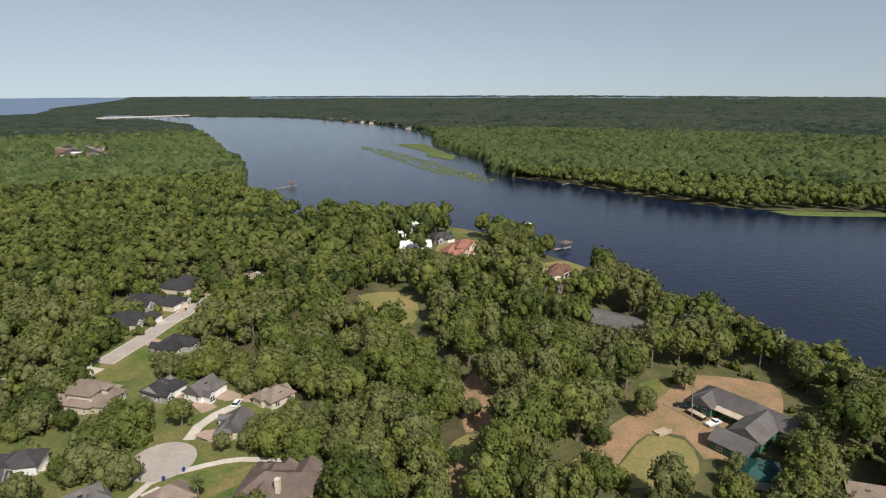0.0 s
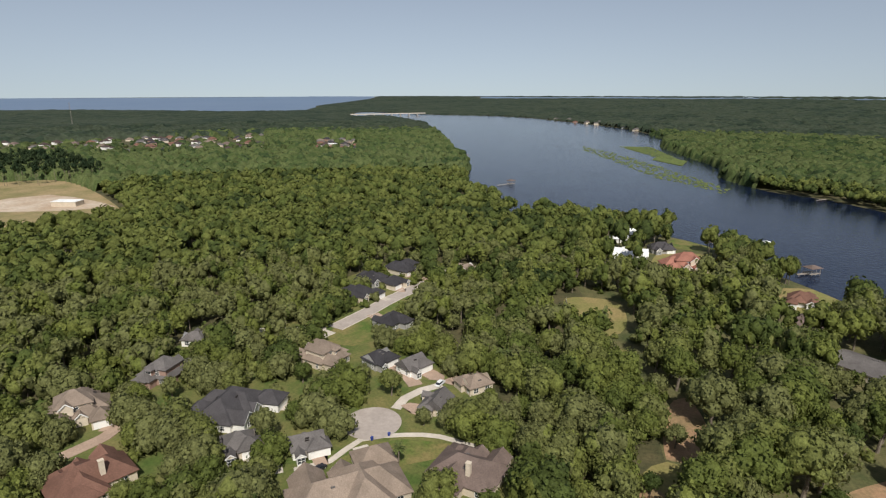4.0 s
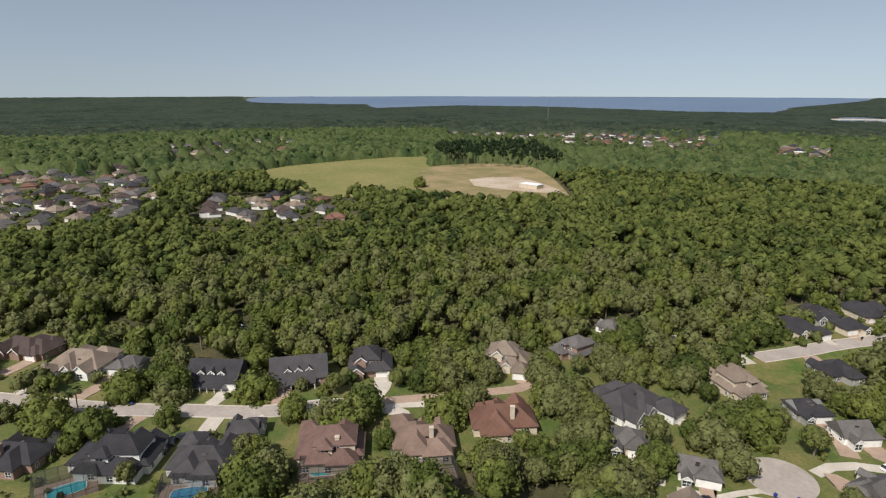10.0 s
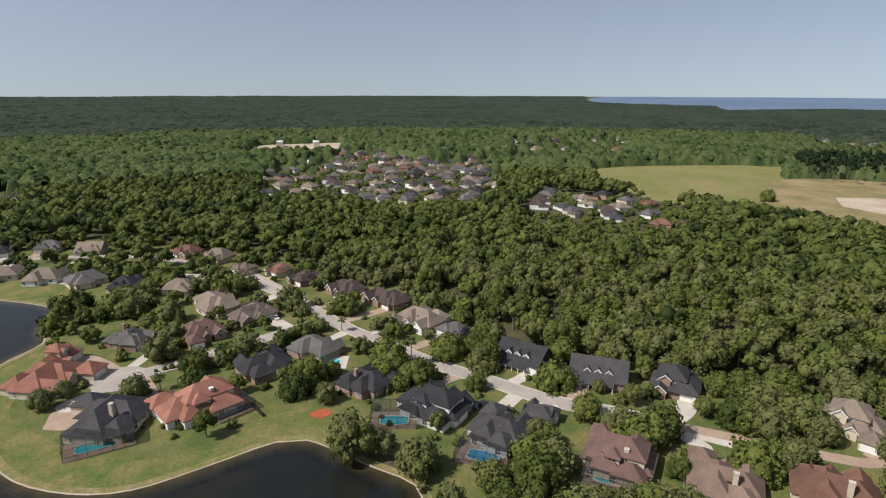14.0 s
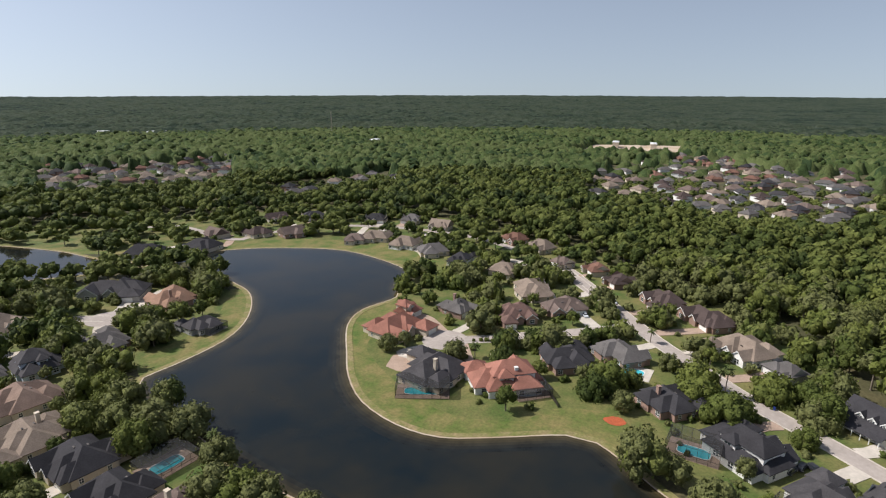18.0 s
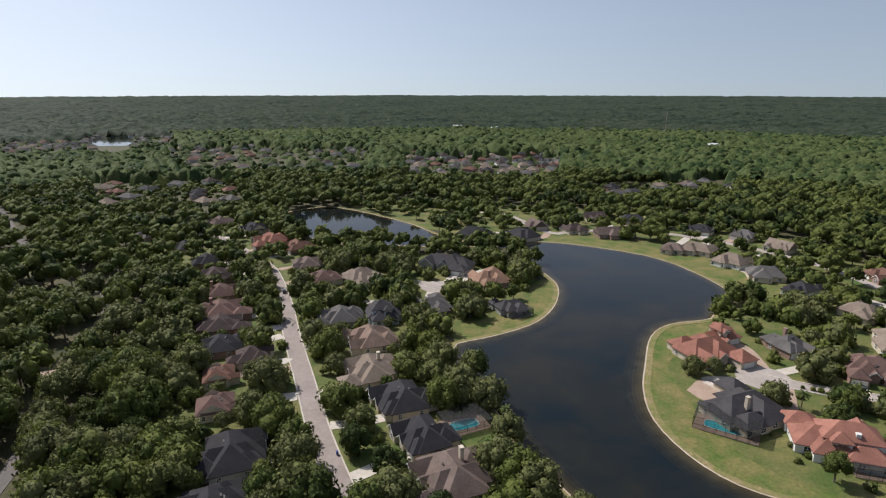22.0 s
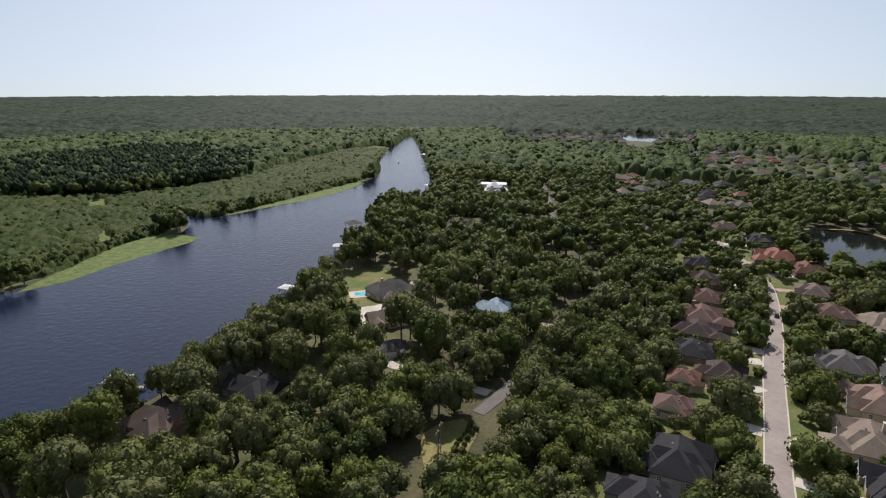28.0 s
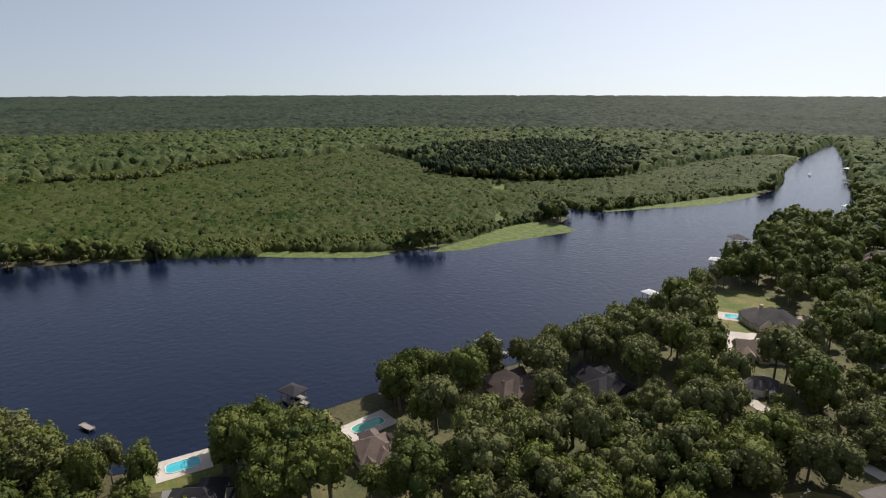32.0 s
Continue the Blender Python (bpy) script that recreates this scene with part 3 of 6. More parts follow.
for o, nm in ((lake, "lake_edge"), (pond, "lake_edge")):
    # which side of the loop is land
    turn = np.sum(o[:, 0] * np.roll(o[:, 1], -1) - np.roll(o[:, 0], -1) * o[:, 1])
    SIDE = -2.3 if turn > 0 else 2.3
    loop = np.vstack([o, o[:1]])
    for k in range(5):
        wd = (7.0, 5.4, 3.9, 2.6, 1.4)[k]
        tagged(new("lake_shallows", ribbon(loop, wd, 0.0, 0.128 + 0.008 * k, -math.copysign(wd / 2, SIDE)).mesh("lake_shallows", M["shallow_%d" % k])), "brown sandy shallows along the lake's edge", "water", "", "structure")
    tagged(new("shore_grass", ribbon(loop, 2.6, 0.0, 0.18, 0.55 * SIDE).mesh("shore_grass", M["shore"])), "sun-dried tan grass at the lake's edge", "shore", "", "structure")
    tagged(new(nm, ribbon(loop, 0.5, 0.0, 0.2).mesh(nm, M["sand"])), "narrow pale sandy rim of the lake", "shore", "", "structure")


# ---- roads ----
ROADS = []


def road(name, pts, width, mat, label, kerb=True):
    l = curve(pts, 5.0)
    ROADS.append((l, 3.6 if name == "road_lane" else 4.6 if name == "road_upper" else width))
    z = 4 * Z + 0.01 * len(ROADS) * 0.4
    tagged(new(name, ribbon(l, width, 0.0, z).mesh(name, M[mat])), label, "road", "", "structure")
    if kerb:
        for s in (-1, 1):
            tagged(new("kerb", ribbon(l, 0.45, 0.0, z + 0.1, s * (width / 2 + 0.2)).mesh("kerb", M["concrete"])), "pale concrete kerb along the street", "kerb", "", "structure")


road("road_main", MAIN[1:], 6.8, "road", "pinkish grey concrete residential street")
road("road_upper", MAIN_N[5:], 7.6, "road", "pinkish grey residential street under oaks")
road("road_court", COURT, 6.2, "road", "short concrete street to a turning circle")
road("road_east", EAST[1:], 6.2, "road", "concrete residential street between lawns")
road("road_south", SOUTH, 6.4, "street", "pinkish grey residential street between houses")
road("road_side", SOUTH_C, 6.0, "road", "short side street with pale paving")
road("road_far", LOOP_FAR, 6.0, "road", "pale street behind the lakeside houses", False)
road("road_lane", RIVER_ROAD[2:], 4.6, "asphalt", "old grey two-lane road through oaks", False)
road("driveway", SPUR2, 3.4, "concrete", "curving pale driveway off the turning circle", False)
road("sidewalk", SIDEWALK, 2.0, "concrete", "pale concrete footpath across the lawn", False)


def disc(name, x, y, r, z, mat, label):
    tagged(new(name, raw_mesh(name, [(x + r * math.cos(k * math.tau / 40), y + r * math.sin(k * math.tau / 40), z) for k in range(40)], [tuple(range(40))], mat)),
           label, "road", "", "structure")
    ROADS.append((np.array([(x - r * 0.3, y), (x + r * 0.3, y)]), 1.6 * r))


disc("turning_circle", *CULDESAC[0], 9.0, 0.2, M["road"], "pale concrete turning circle")
disc("turning_circle", *COURT[-1], 9.5, 0.21, M["road"], "pale concrete turning circle by the lake")
disc("turning_circle", *SOUTH_C[-1], 9.0, 0.21, M["road"], "pale concrete turning circle of a side street")

# ---- houses ----
BUILT = []
POOLS = []


def nearest_road(x, y):
    best = None
    for l, wd in ROADS:
        d = np.hypot(l[:, 0] - x, l[:, 1] - y)
        i = int(d.argmin())
        if best is None or d[i] < best[0]:
            j = min(max(i, 1), len(l) - 1)
            best = (d[i], l[i], l[j] - l[j - 1], wd)
    return best


def hip(s, cx, cy, lx, ly, z, tan, over=0.5, gable=False):
    """A roof over a block: hipped, or gabled with its ridge along the longer side. It has a fascia and a soffit."""
    lx, ly = lx + 2 * over, ly + 2 * over
    along_x = lx >= ly
    a, b = (lx, ly) if along_x else (ly, lx)
    h = b / 2 * tan
    e = a / 2 if gable else (a - b) / 2 * 1.0
    t = 0.22
    P = [(-a / 2, -b / 2, z), (a / 2, -b / 2, z), (a / 2, b / 2, z), (-a / 2, b / 2, z), (-e, 0, z + h), (e, 0, z + h)]
    P += [(p[0], p[1], z - t) for p in P[:4]]
    F = [(0, 1, 5, 4), (2, 3, 4, 5), (1, 2, 5), (3, 0, 4), (0, 6, 7, 1), (1, 7, 8, 2), (2, 8, 9, 3), (3, 9, 6, 0), (6, 9, 8, 7)]
    if not along_x:
        P = [(-p[1], p[0], p[2]) for p in P]
    s.add([(p[0] + cx, p[1] + cy, p[2]) for p in P], F)
    return h


def gable_front(roof, walls, trim, x, y, w, z, depth, tan=0.75, base=0.0):
    """A gabled bay whose front faces -y: walls, roof planes running back, white verge boards."""
    h = w / 2 * tan
    walls.add([(x - w / 2, y, base), (x + w / 2, y, base), (x + w / 2, y, z), (x, y, z + h), (x - w / 2, y, z), (x - w / 2, y + depth, base), (x + w / 2, y + depth, base),
               (x + w / 2, y + depth, z), (x - w / 2, y + depth, z)], [(0, 1, 2, 3, 4), (5, 0, 4, 8), (1, 6, 7, 2)])
    o, t = 0.4, 0.18
    e = o * tan
    for sx in (-1, 1):
        p = [(x, y - o, z + h + 0.05), (x + sx * (w / 2 + o), y - o, z - e + 0.05), (x + sx * (w / 2 + o), y + depth, z - e + 0.05), (x, y + depth, z + h + 0.05)]
        roof.add(p + [(q[0], q[1], q[2] + t) for q in p], [(4, 5, 6, 7), (0, 3, 2, 1), (0, 1, 5, 4), (1, 2, 6, 5), (2, 3, 7, 6), (3, 0, 4, 7)])
        trim.append(Shape().add([(x, y - o - 0.05, z + h + 0.2), (x + sx * (w / 2 + o), y - o - 0.05, z - e + 0.2), (x + sx * (w / 2 + o), y - o - 0.05, z - e - 0.2), (x, y - o - 0.05, z + h - 0.2),
                                 (x, y - o, z + h + 0.2), (x + sx * (w / 2 + o), y - o, z - e + 0.2), (x + sx * (w / 2 + o), y - o, z - e - 0.2), (x, y - o, z + h - 0.2)],
                                [(0, 1, 2, 3), (7, 6, 5, 4), (0, 4, 5, 1), (3, 2, 6, 7), (1, 5, 6, 2)]))


WIN = {}


def window(parent, x, y, z, side, w=1.3, h=1.5, fine=True):
    """A white-framed window, standing proud of the wall; side: which way it faces."""
    key = (w, h)
    if key not in WIN:
        f = Shape()
        for bx in ((-w / 2 - 0.1, -h / 2 - 0.1, -w / 2, h / 2 + 0.1), (w / 2, -h / 2 - 0.1, w / 2 + 0.1, h / 2 + 0.1), (-w / 2, h / 2, w / 2, h / 2 + 0.1),
                   (-w / 2, -h / 2 - 0.12, w / 2, -h / 2), (-0.04, -h / 2, 0.04, h / 2), (-w / 2, -0.04, -0.04, 0.04), (0.04, -0.04, w / 2, 0.04)):
            f.box(bx[0], -0.1, bx[1], bx[2], 0.02, bx[3])
        g = Shape().box(-w / 2, -0.05, -h / 2, w / 2, 0.01, h / 2)
        WIN[key] = (f.mesh("window", M["white"]), g.mesh("pane", M["glass"]))
    ang = {"front": 0, "right": 90, "back": 180, "left": 270}[side]
    ob = part("window", WIN[key][0], None, parent, at=pose(x, y, z, 0, 0, ang))
    part("pane", WIN[key][1], None, ob)


def simple_part(name, box, mat, parent, label="", bevel=True):
    s = Shape().box(*box)
    return part(name, s, mat, parent, label)


def house(x, y, rot, L, W, roof, wall, storeys=1, style="a", grow=1.0, snap=True, drive=True):
    if any(math.hypot(x - b[0], y - b[1]) < 9 for b in BUILT):
        return
    rnd = random.Random(int(x * 31 + y * 17))
    L, W = max(L * grow, 9), max(W * grow, 8)
    if L < W:
        L, W = max(L, 0.8 * W), min(W, 1.25 * L)
    dist, near, tang, wd = nearest_road(x, y)
    if snap and dist < 48:
        rot = math.degrees(math.atan2(tang[1], tang[0]))
    c, s_ = math.cos(radians(rot)), math.sin(radians(rot))
    ly = -s_ * (near[0] - x) + c * (near[1] - y)
    if ly > 0:
        rot += 180
        c, s_ = -c, -s_
    flip = rnd.choice((-1, 1))
    ob = thing("house", x, y, 0, rot, "%s house with a %s roof" % (("two-storey " if storeys == 2 else "single-storey ") + WALL_WORDS[wall], ROOF_WORDS[roof]), "house", "houses")
    hz = 3.0
    tan = {"f": 0.28}.get(style, 0.62 + 0.14 * rnd.random())
    tr = []
    roofs, wallset = [], []

    def blk():
        """A block of the house: its own roof and its own walls."""
        roofs.append(Shape())
        wallset.append(Shape())
        return roofs[-1], wallset[-1]

    rs, ws = blk()
    near_house = math.hypot(x, y) < 300
    wins = []
    # the main block is shallower than the plot of the house; wings fill it out
    D = W if style in "fd" else W * 0.74
    ws.box(-L / 2, -D / 2, 0, L / 2, D / 2, hz)
    ridge = hip(rs, 0, 0, L, D, hz, tan, 0.55, gable=style in "fd" or (style == "c" and rnd.random() < 0.4))
    if style in "fd" or style == "c":
        # upright gable ends close the roof
        a, b = (L, D) if L >= D else (D, L)
        for sx in (-1, 1):
            p = [(sx * a / 2, -b / 2, hz - 0.05), (sx * a / 2, b / 2, hz - 0.05), (sx * a / 2, 0, hz + b / 2 * tan - 0.1)]
            ws.add(p if L >= D else [(-q[1], q[0], q[2]) for q in p], [(0, 1, 2)])
    if style in "abce" and L > 11:
        rs, ws = blk()
        ws.box(flip * L * 0.12 - L * 0.22, -W / 2 + 0.3, 0, flip * L * 0.12 + L * 0.22, W / 2 + 1.6, hz)
        hip(rs, flip * L * 0.12, 0.6, L * 0.44, W + 2.0, hz + 0.02, tan + 0.06, 0.5)
    if style in ("a", "b", "c"):
        w1 = L * (0.3 if style != "c" else 0.24)
        rs, ws = blk()
        gable_front(rs, ws, tr, -flip * L * 0.3, -W / 2 - 1.8, w1, hz, W * 0.55, tan + 0.1)
        wins.append((-flip * L * 0.3, -W / 2 - 1.8, hz / 2 + 0.1, "front", 2.0, 1.7))
        if L > 15:
            rs, ws = blk()
            gable_front(rs, ws, tr, flip * L * 0.02, -W / 2 - 0.9, L * 0.2, hz, W * 0.5, tan + 0.15)
    if style in ("b", "e"):
        gw, gl = L * 0.36, W * 0.5
        gx, gy = flip * (L / 2 - gw / 2 + 0.6), -W / 2 - gl * 0.28
        rs, ws = blk()
        ws.box(gx - gw / 2, gy - gl / 2, 0, gx + gw / 2, gy + gl / 2, 3.1)
        hip(rs, gx, gy, gw, gl, 3.1, tan, 0.5)
        simple_part("garage_door", (gx - 2.4, gy - gl / 2 - 0.06, 0.05, gx + 2.4, gy - gl / 2 + 0.02, 2.3), M["white"], ob, "white panelled garage door")
        # a lower hip at the back gives the roof its broken outline
        bw = L * 0.45
        rs, ws = blk()
        ws.box(-flip * L * 0.2 - bw / 2, W * 0.3, 0, -flip * L * 0.2 + bw / 2, W / 2 + 2.4, hz)
        hip(rs, -flip * L * 0.2, W / 2 - 1.2, bw, 7.2, hz, tan, 0.5)
    else:
        gx = flip * L * 0.3
        if style not in "fd":
            rs, ws = blk()
            ws.box(gx - 3.1, -W / 2, 0, gx + 3.1, 0, hz)
            hip(rs, gx, -W * 0.25, 6.2, W * 0.5, hz + 0.01, tan + 0.05, 0.5)
        simple_part("garage_door", (gx - 2.4, -W / 2 - 0.06, 0.05, gx + 2.4, -W / 2 + 0.02, 2.3), M["white"], ob, "white panelled garage door")
        gy, gl = 0, W
    if style == "a":
        bw = L * 0.4
        rs, ws = blk()
        ws.box(flip * L * 0.2 - bw / 2, W * 0.3, 0, flip * L * 0.2 + bw / 2, W / 2 + 2.0, hz)
        hip(rs, flip * L * 0.2, W / 2 - 1.4, bw, 6.8, hz, tan, 0.5)
    if style == "d":
        for k in (-1, 0, 1):
            dx = k * 3.6
            rs, ws = blk()
            gable_front(rs, ws, tr, dx, -W * 0.36, 1.9, hz + 2.4, W * 0.32, 0.9, hz - 0.2)
            window(ob, dx, -W * 0.36 - 0.02, hz + 1.55, "front", 1.1, 1.2)
        rs, ws = blk()
        rs.add([(-L * 0.3, -W / 2 - 0.4, hz + 0.1), (L * 0.3, -W / 2 - 0.4, hz + 0.1), (L * 0.3, -W / 2 - 2.6, hz - 0.7), (-L * 0.3, -W / 2 - 2.6, hz - 0.7),
                (-L * 0.3, -W / 2 - 0.4, hz - 0.1), (L * 0.3, -W / 2 - 0.4, hz - 0.1), (L * 0.3, -W / 2 - 2.6, hz - 0.9), (-L * 0.3, -W / 2 - 2.6, hz - 0.9)],
               [(3, 2, 1, 0), (4, 5, 6, 7), (2, 3, 7, 6), (1, 2, 6, 5), (3, 0, 4, 7)])
        for k in range(5):
            px = -L * 0.28 + k * L * 0.14
            part("porch_column", Shape().tube((px, -W / 2 - 2.4, 0), (px, -W / 2 - 2.4, hz - 0.8), 0.16, 0.14, 8), M["white"], ob)
    if storeys == 2:
        # the upper floor sits back on the lower roof
        rs, ws = blk()
        uw, ud, ux = L * 0.62, W * 0.66, -flip * L * 0.08
        ws.box(ux - uw / 2, -ud / 2, 2.9, ux + uw / 2, ud / 2, 6.1)
        hip(rs, ux, 0, uw, ud, 6.1, tan, 0.5)
        rs, ws = blk()
        gable_front(rs, ws, tr, ux - flip * uw * 0.2, -ud / 2 - 0.8, uw * 0.36, 6.0, ud * 0.6, tan + 0.1, 2.9)
        rs, ws = blk()
        gw2 = uw * 0.34
        hip(rs, ux + flip * uw * 0.22, ud / 2 - 0.6, gw2, 5.0, 6.1, tan, 0.4)
        ws.box(ux + flip * uw * 0.22 - gw2 / 2, ud / 2 - 1.5, 2.9, ux + flip * uw * 0.22 + gw2 / 2, ud / 2 + 1.6, 6.1)
        for k in (-0.3, 0.05):
            wins.append((ux - flip * k * uw, ud / 2 + 0.02, 4.6, "back", 1.6, 1.5))
            wins.append((ux + flip * abs(k) * uw, -ud / 2 - 0.02, 4.6, "front", 1.3, 1.5))
        wins.append((ux + flip * uw * 0.22, ud / 2 + 1.62, 4.6, "back", 2.0, 1.7))
    # windows, doors, vents
    n = max(2, int(L / 5.5))
    for st in range(1):
        zz = 1.55
        for k in range(n):
            xx = -L / 2 + L * (k + 0.5) / n
            yy = D / 2 + 0.02
            if style in "abce" and L > 11 and abs(xx - flip * L * 0.12) < L * 0.22:
                yy = W / 2 + 1.62
            if style == "a" and abs(xx - flip * L * 0.2) < L * 0.2:
                yy = W / 2 + 2.02
            if style in "be" and abs(xx + flip * L * 0.2) < L * 0.225:
                yy = W / 2 + 2.42
            wins.append((xx, yy, zz, "back", 1.6, 1.5))
            if (near_house or storeys == 2) and style in "cfd" and abs(xx - gx) > 3.2:
                wins.append((xx, -D / 2 - 0.02, zz, "front", 1.3, 1.5))
        for k in (-0.22, 0.22):
            wins.append((L / 2 + 0.02, k * W, zz, "right", 1.0, 1.4))
            wins.append((-L / 2 - 0.02, k * W, zz, "left", 1.0, 1.4))
    if not near_house:
        wins = wins[: 6]
    for wx, wy, wz, sd_, ww, wh in wins:
        window(ob, wx, wy, wz, sd_, ww, wh)
    simple_part("door", (-flip * 0.06 * L - 0.55, -D / 2 - 0.08, 0.05, -flip * 0.06 * L + 0.55, -D / 2 + 0.02, 2.2), M["wood"], ob, "timber front door")
    for s in wallset:
        if s.v:
            part("wall", s, M["wall_" + wall], ob)
    for s in roofs:
        part("roof", s, M["roof_" + roof], ob)
    for s in tr:
        part("verge_board", s, M["white"], ob)
    if near_house:
        b2 = min(L, D) / 2 + 0.5
        for k in range(rnd.choice((1, 2, 2, 3))):
            yy = rnd.choice((-1, 1)) * b2 * rnd.uniform(0.2, 0.6)
            xx = rnd.uniform(-0.3, 0.3) * max(L - D, 3)
            zz = hz + (b2 - abs(yy)) * tan
            if L < D:
                xx, yy = yy, xx
            part("roof_vent", Shape().box(-0.55, -0.22, -0.1, 0.55, 0.22, 0.22), M["roof_grey"] if rnd.random() < 0.7 else M["metal"], ob, "small roof vent", at=pose(xx, yy, zz))
        if rnd.random() < 0.35 and style in "abe":
            xx = -flip * L * 0.12
            ch = Shape().box(xx - 0.6, W * 0.2, hz, xx + 0.6, W * 0.2 + 1.1, hz + ridge + 0.9).box(xx - 0.7, W * 0.2 - 0.1, hz + ridge + 0.9, xx + 0.7, W * 0.2 + 1.2, hz + ridge + 1.1)
            part("chimney", ch, M["wall_" + wall], ob)
    BUILT.append((x, y, rot, L, W))
    if drive and dist < 60 and style != "f":
        gp = Vector((x + c * gx - s_ * (gy - gl / 2), y + s_ * gx + c * (gy - gl / 2)))
        l2 = nearest_road(gp.x, gp.y)
        if l2[0] < 55:
            q = Vector(l2[1])
            q += (gp - q).normalized() * min(3.7, l2[0] * 0.4)
            mid = gp + Vector((s_, -c)) * min(6.0, l2[0] * 0.5)
            ln = curve([tuple(gp + Vector((-s_, c)) * 0.5), tuple(mid), tuple(q)], 2.0)
            zd = 0.166 + (len(BUILT) % 8) * 0.004
            tagged(new("driveway", ribbon(ln, rnd.uniform(4.2, 6.5), 0.0, zd).mesh("driveway", M["concrete"] if rnd.random() < 0.75 else M["paver"])),
                   "pale concrete driveway from street to garage", "driveway", "", "structure")
            DRIVES.append(ln)


DRIVES = []
house(-134, 281, 47, 17, 15, "charcoal", "cream", 1, "a")
house(-143, 256, 41, 13, 13, "charcoal", "grey", 1, "a")
house(-138, 234, 28, 13, 13, "charcoal", "cream", 1, "b")
house(-129, 256, 29, 9, 12, "charcoal", "cream", 1, "a")
house(-101, 291, -32, 7, 9, "tan", "white", 1, "c")
house(-106, 209, 4, 12, 11, "charcoal", "grey", 1, "a")
house(-115, 169, 32, 14, 13, "tan", "cream", 2, "b")
house(-95, 174, 25, 6, 11, "charcoal", "grey", 1, "c")
house(-81, 174, -0, 6, 10, "grey", "white", 1, "c")
house(-62, 153, 48, 5, 9, "grey", "cream", 1, "c")
house(-55, 170, 14, 8, 10, "tan", "cream", 1, "c")
house(-42, 124, -20, 18, 17, "brown", "cream", 1, "a")
house(-67, 105, 23, 29, 17, "tan", "cream", 1, "b")
house(-123, 126, 101, 20, 17, "slate", "white", 1, "b", snap=False)
house(-161, 136, 6, 13, 13, "grey", "brick", 2, "a")
house(-107, 112, 9, 7, 11, "grey", "cream", 1, "c")
house(-89, 119, -7, 8, 10, "grey", "white", 1, "c")
house(-172, 163, 17, 7, 9, "grey", "white", 1, "c")
house(-201, 10, 78, 18, 15, "charcoal", "white", 1, "d")
house(-190, 36, 88, 19, 14, "slate", "brick", 1, "d")
house(-185, 61, 33, 15, 14, "slate", "brick", 2, "a")
house(-163, -20, 95, 22, 13, "charcoal", "white", 2, "b")
house(-151, 1, 99, 16, 13, "slate", "white", 1, "b")
house(-161, 13, 126, 9, 8, "slate", "white", 1, "c")
house(-141, 34, 84, 18, 14, "brownred", "cream", 2, "b")
house(-133, 59, 91, 17, 13, "tanbrown", "cream", 1, "b")
house(-132, 85, 92, 19, 15, "rust", "cream", 1, "a")
house(-166, 108, 53, 16, 13, "tan", "cream", 2, "b")
house(-176, -45, 113, 16, 12, "charcoal", "brick", 1, "b")
house(-200, -71, 94, 18, 12, "grey", "brick", 1, "a")
house(-184, -85, 93, 18, 13, "charcoal", "brick", 1, "b")
house(-210, -123, 99, 16, 13, "brownred", "brick", 1, "b")
house(-231, -110, 80, 19, 13, "brown", "brick", 1, "a")
house(-242, -133, 94, 24, 14, "tan", "cream", 1, "a")
house(-267, -76, 95, 19, 12, "darkbrown", "brick", 1, "b")
house(-257, -54, 95, 23, 13, "darkbrown", "brick", 1, "a")
house(-233, -34, 88, 20, 15, "tan", "white", 1, "b")
house(-223, -18, 88, 10, 11, "grey", "grey", 1, "c")
house(-283, -103, 116, 11, 14, "darkbrown", "brick", 1, "c")
house(-295, -121, 93, 11, 13, "rust", "cream", 1, "c")
house(-317, -169, 88, 16, 15, "tan", "cream", 1, "a")
house(-325, -193, 96, 15, 14, "rust", "brick", 1, "a")
house(-295, -142, 94, 9, 12, "brown", "cream", 1, "c")
house(-264, -194, 88, 11, 14, "charcoal", "white", 1, "b")
house(-262, -162, 88, 15, 15, "tan", "cream", 1, "a")
house(-166, -156, 120, 21, 16, "terracotta", "cream", 1, "b")
house(-182, -164, 133, 9, 9, "terracotta", "cream", 2, "c")
house(-145, -119, 141, 22, 17, "slate", "cream", 1, "e")
house(-156, -95, 126, 24, 14, "terracotta", "white", 2, "b")
house(-180, -84, 123, 18, 15, "charcoal", "grey", 1, "b")
house(-200, -148, 120, 12, 13, "grey", "brick", 1, "a")
house(-155, -355, 137, 23, 17, "charcoal", "grey", 1, "a")
house(-186, -342, 124, 21, 15, "charcoal", "cream", 1, "a")
house(-208, -364, 157, 14, 13, "brown", "cream", 1, "c")
house(-228, -344, 144, 15, 14, "darkbrown", "cream", 1, "a")
house(-243, -325, 120, 16, 15, "brown", "brick", 1, "c")
house(-258, -277, 155, 13, 13, "brown", "cream", 1, "a")
house(-271, -271, 102, 20, 15, "tan", "cream", 1, "a")
house(-270, -243, 144, 17, 15, "tan", "white", 1, "a")
house(-268, -218, 141, 18, 15, "grey", "cream", 1, "a")
house(-264, -191, 143, 18, 15, "charcoal", "white", 1, "b")
house(-262, -166, 129, 15, 14, "tan", "cream", 1, "a")
house(-327, -195, 133, 15, 15, "rust", "cream", 1, "a")
house(-318, -167, 120, 19, 15, "brown", "cream", 1, "a")
house(-324, -256, 120, 15, 14, "tan", "cream", 1, "c")
house(-326, -286, 120, 14, 14, "grey", "cream", 1, "c")
house(-311, -310, 120, 16, 14, "charcoal", "cream", 1, "c")
house(-286, -354, 120, 18, 14, "charcoal", "cream", 1, "c")
house(-265, -373, 127, 15, 14, "darkbrown", "cream", 1, "c")
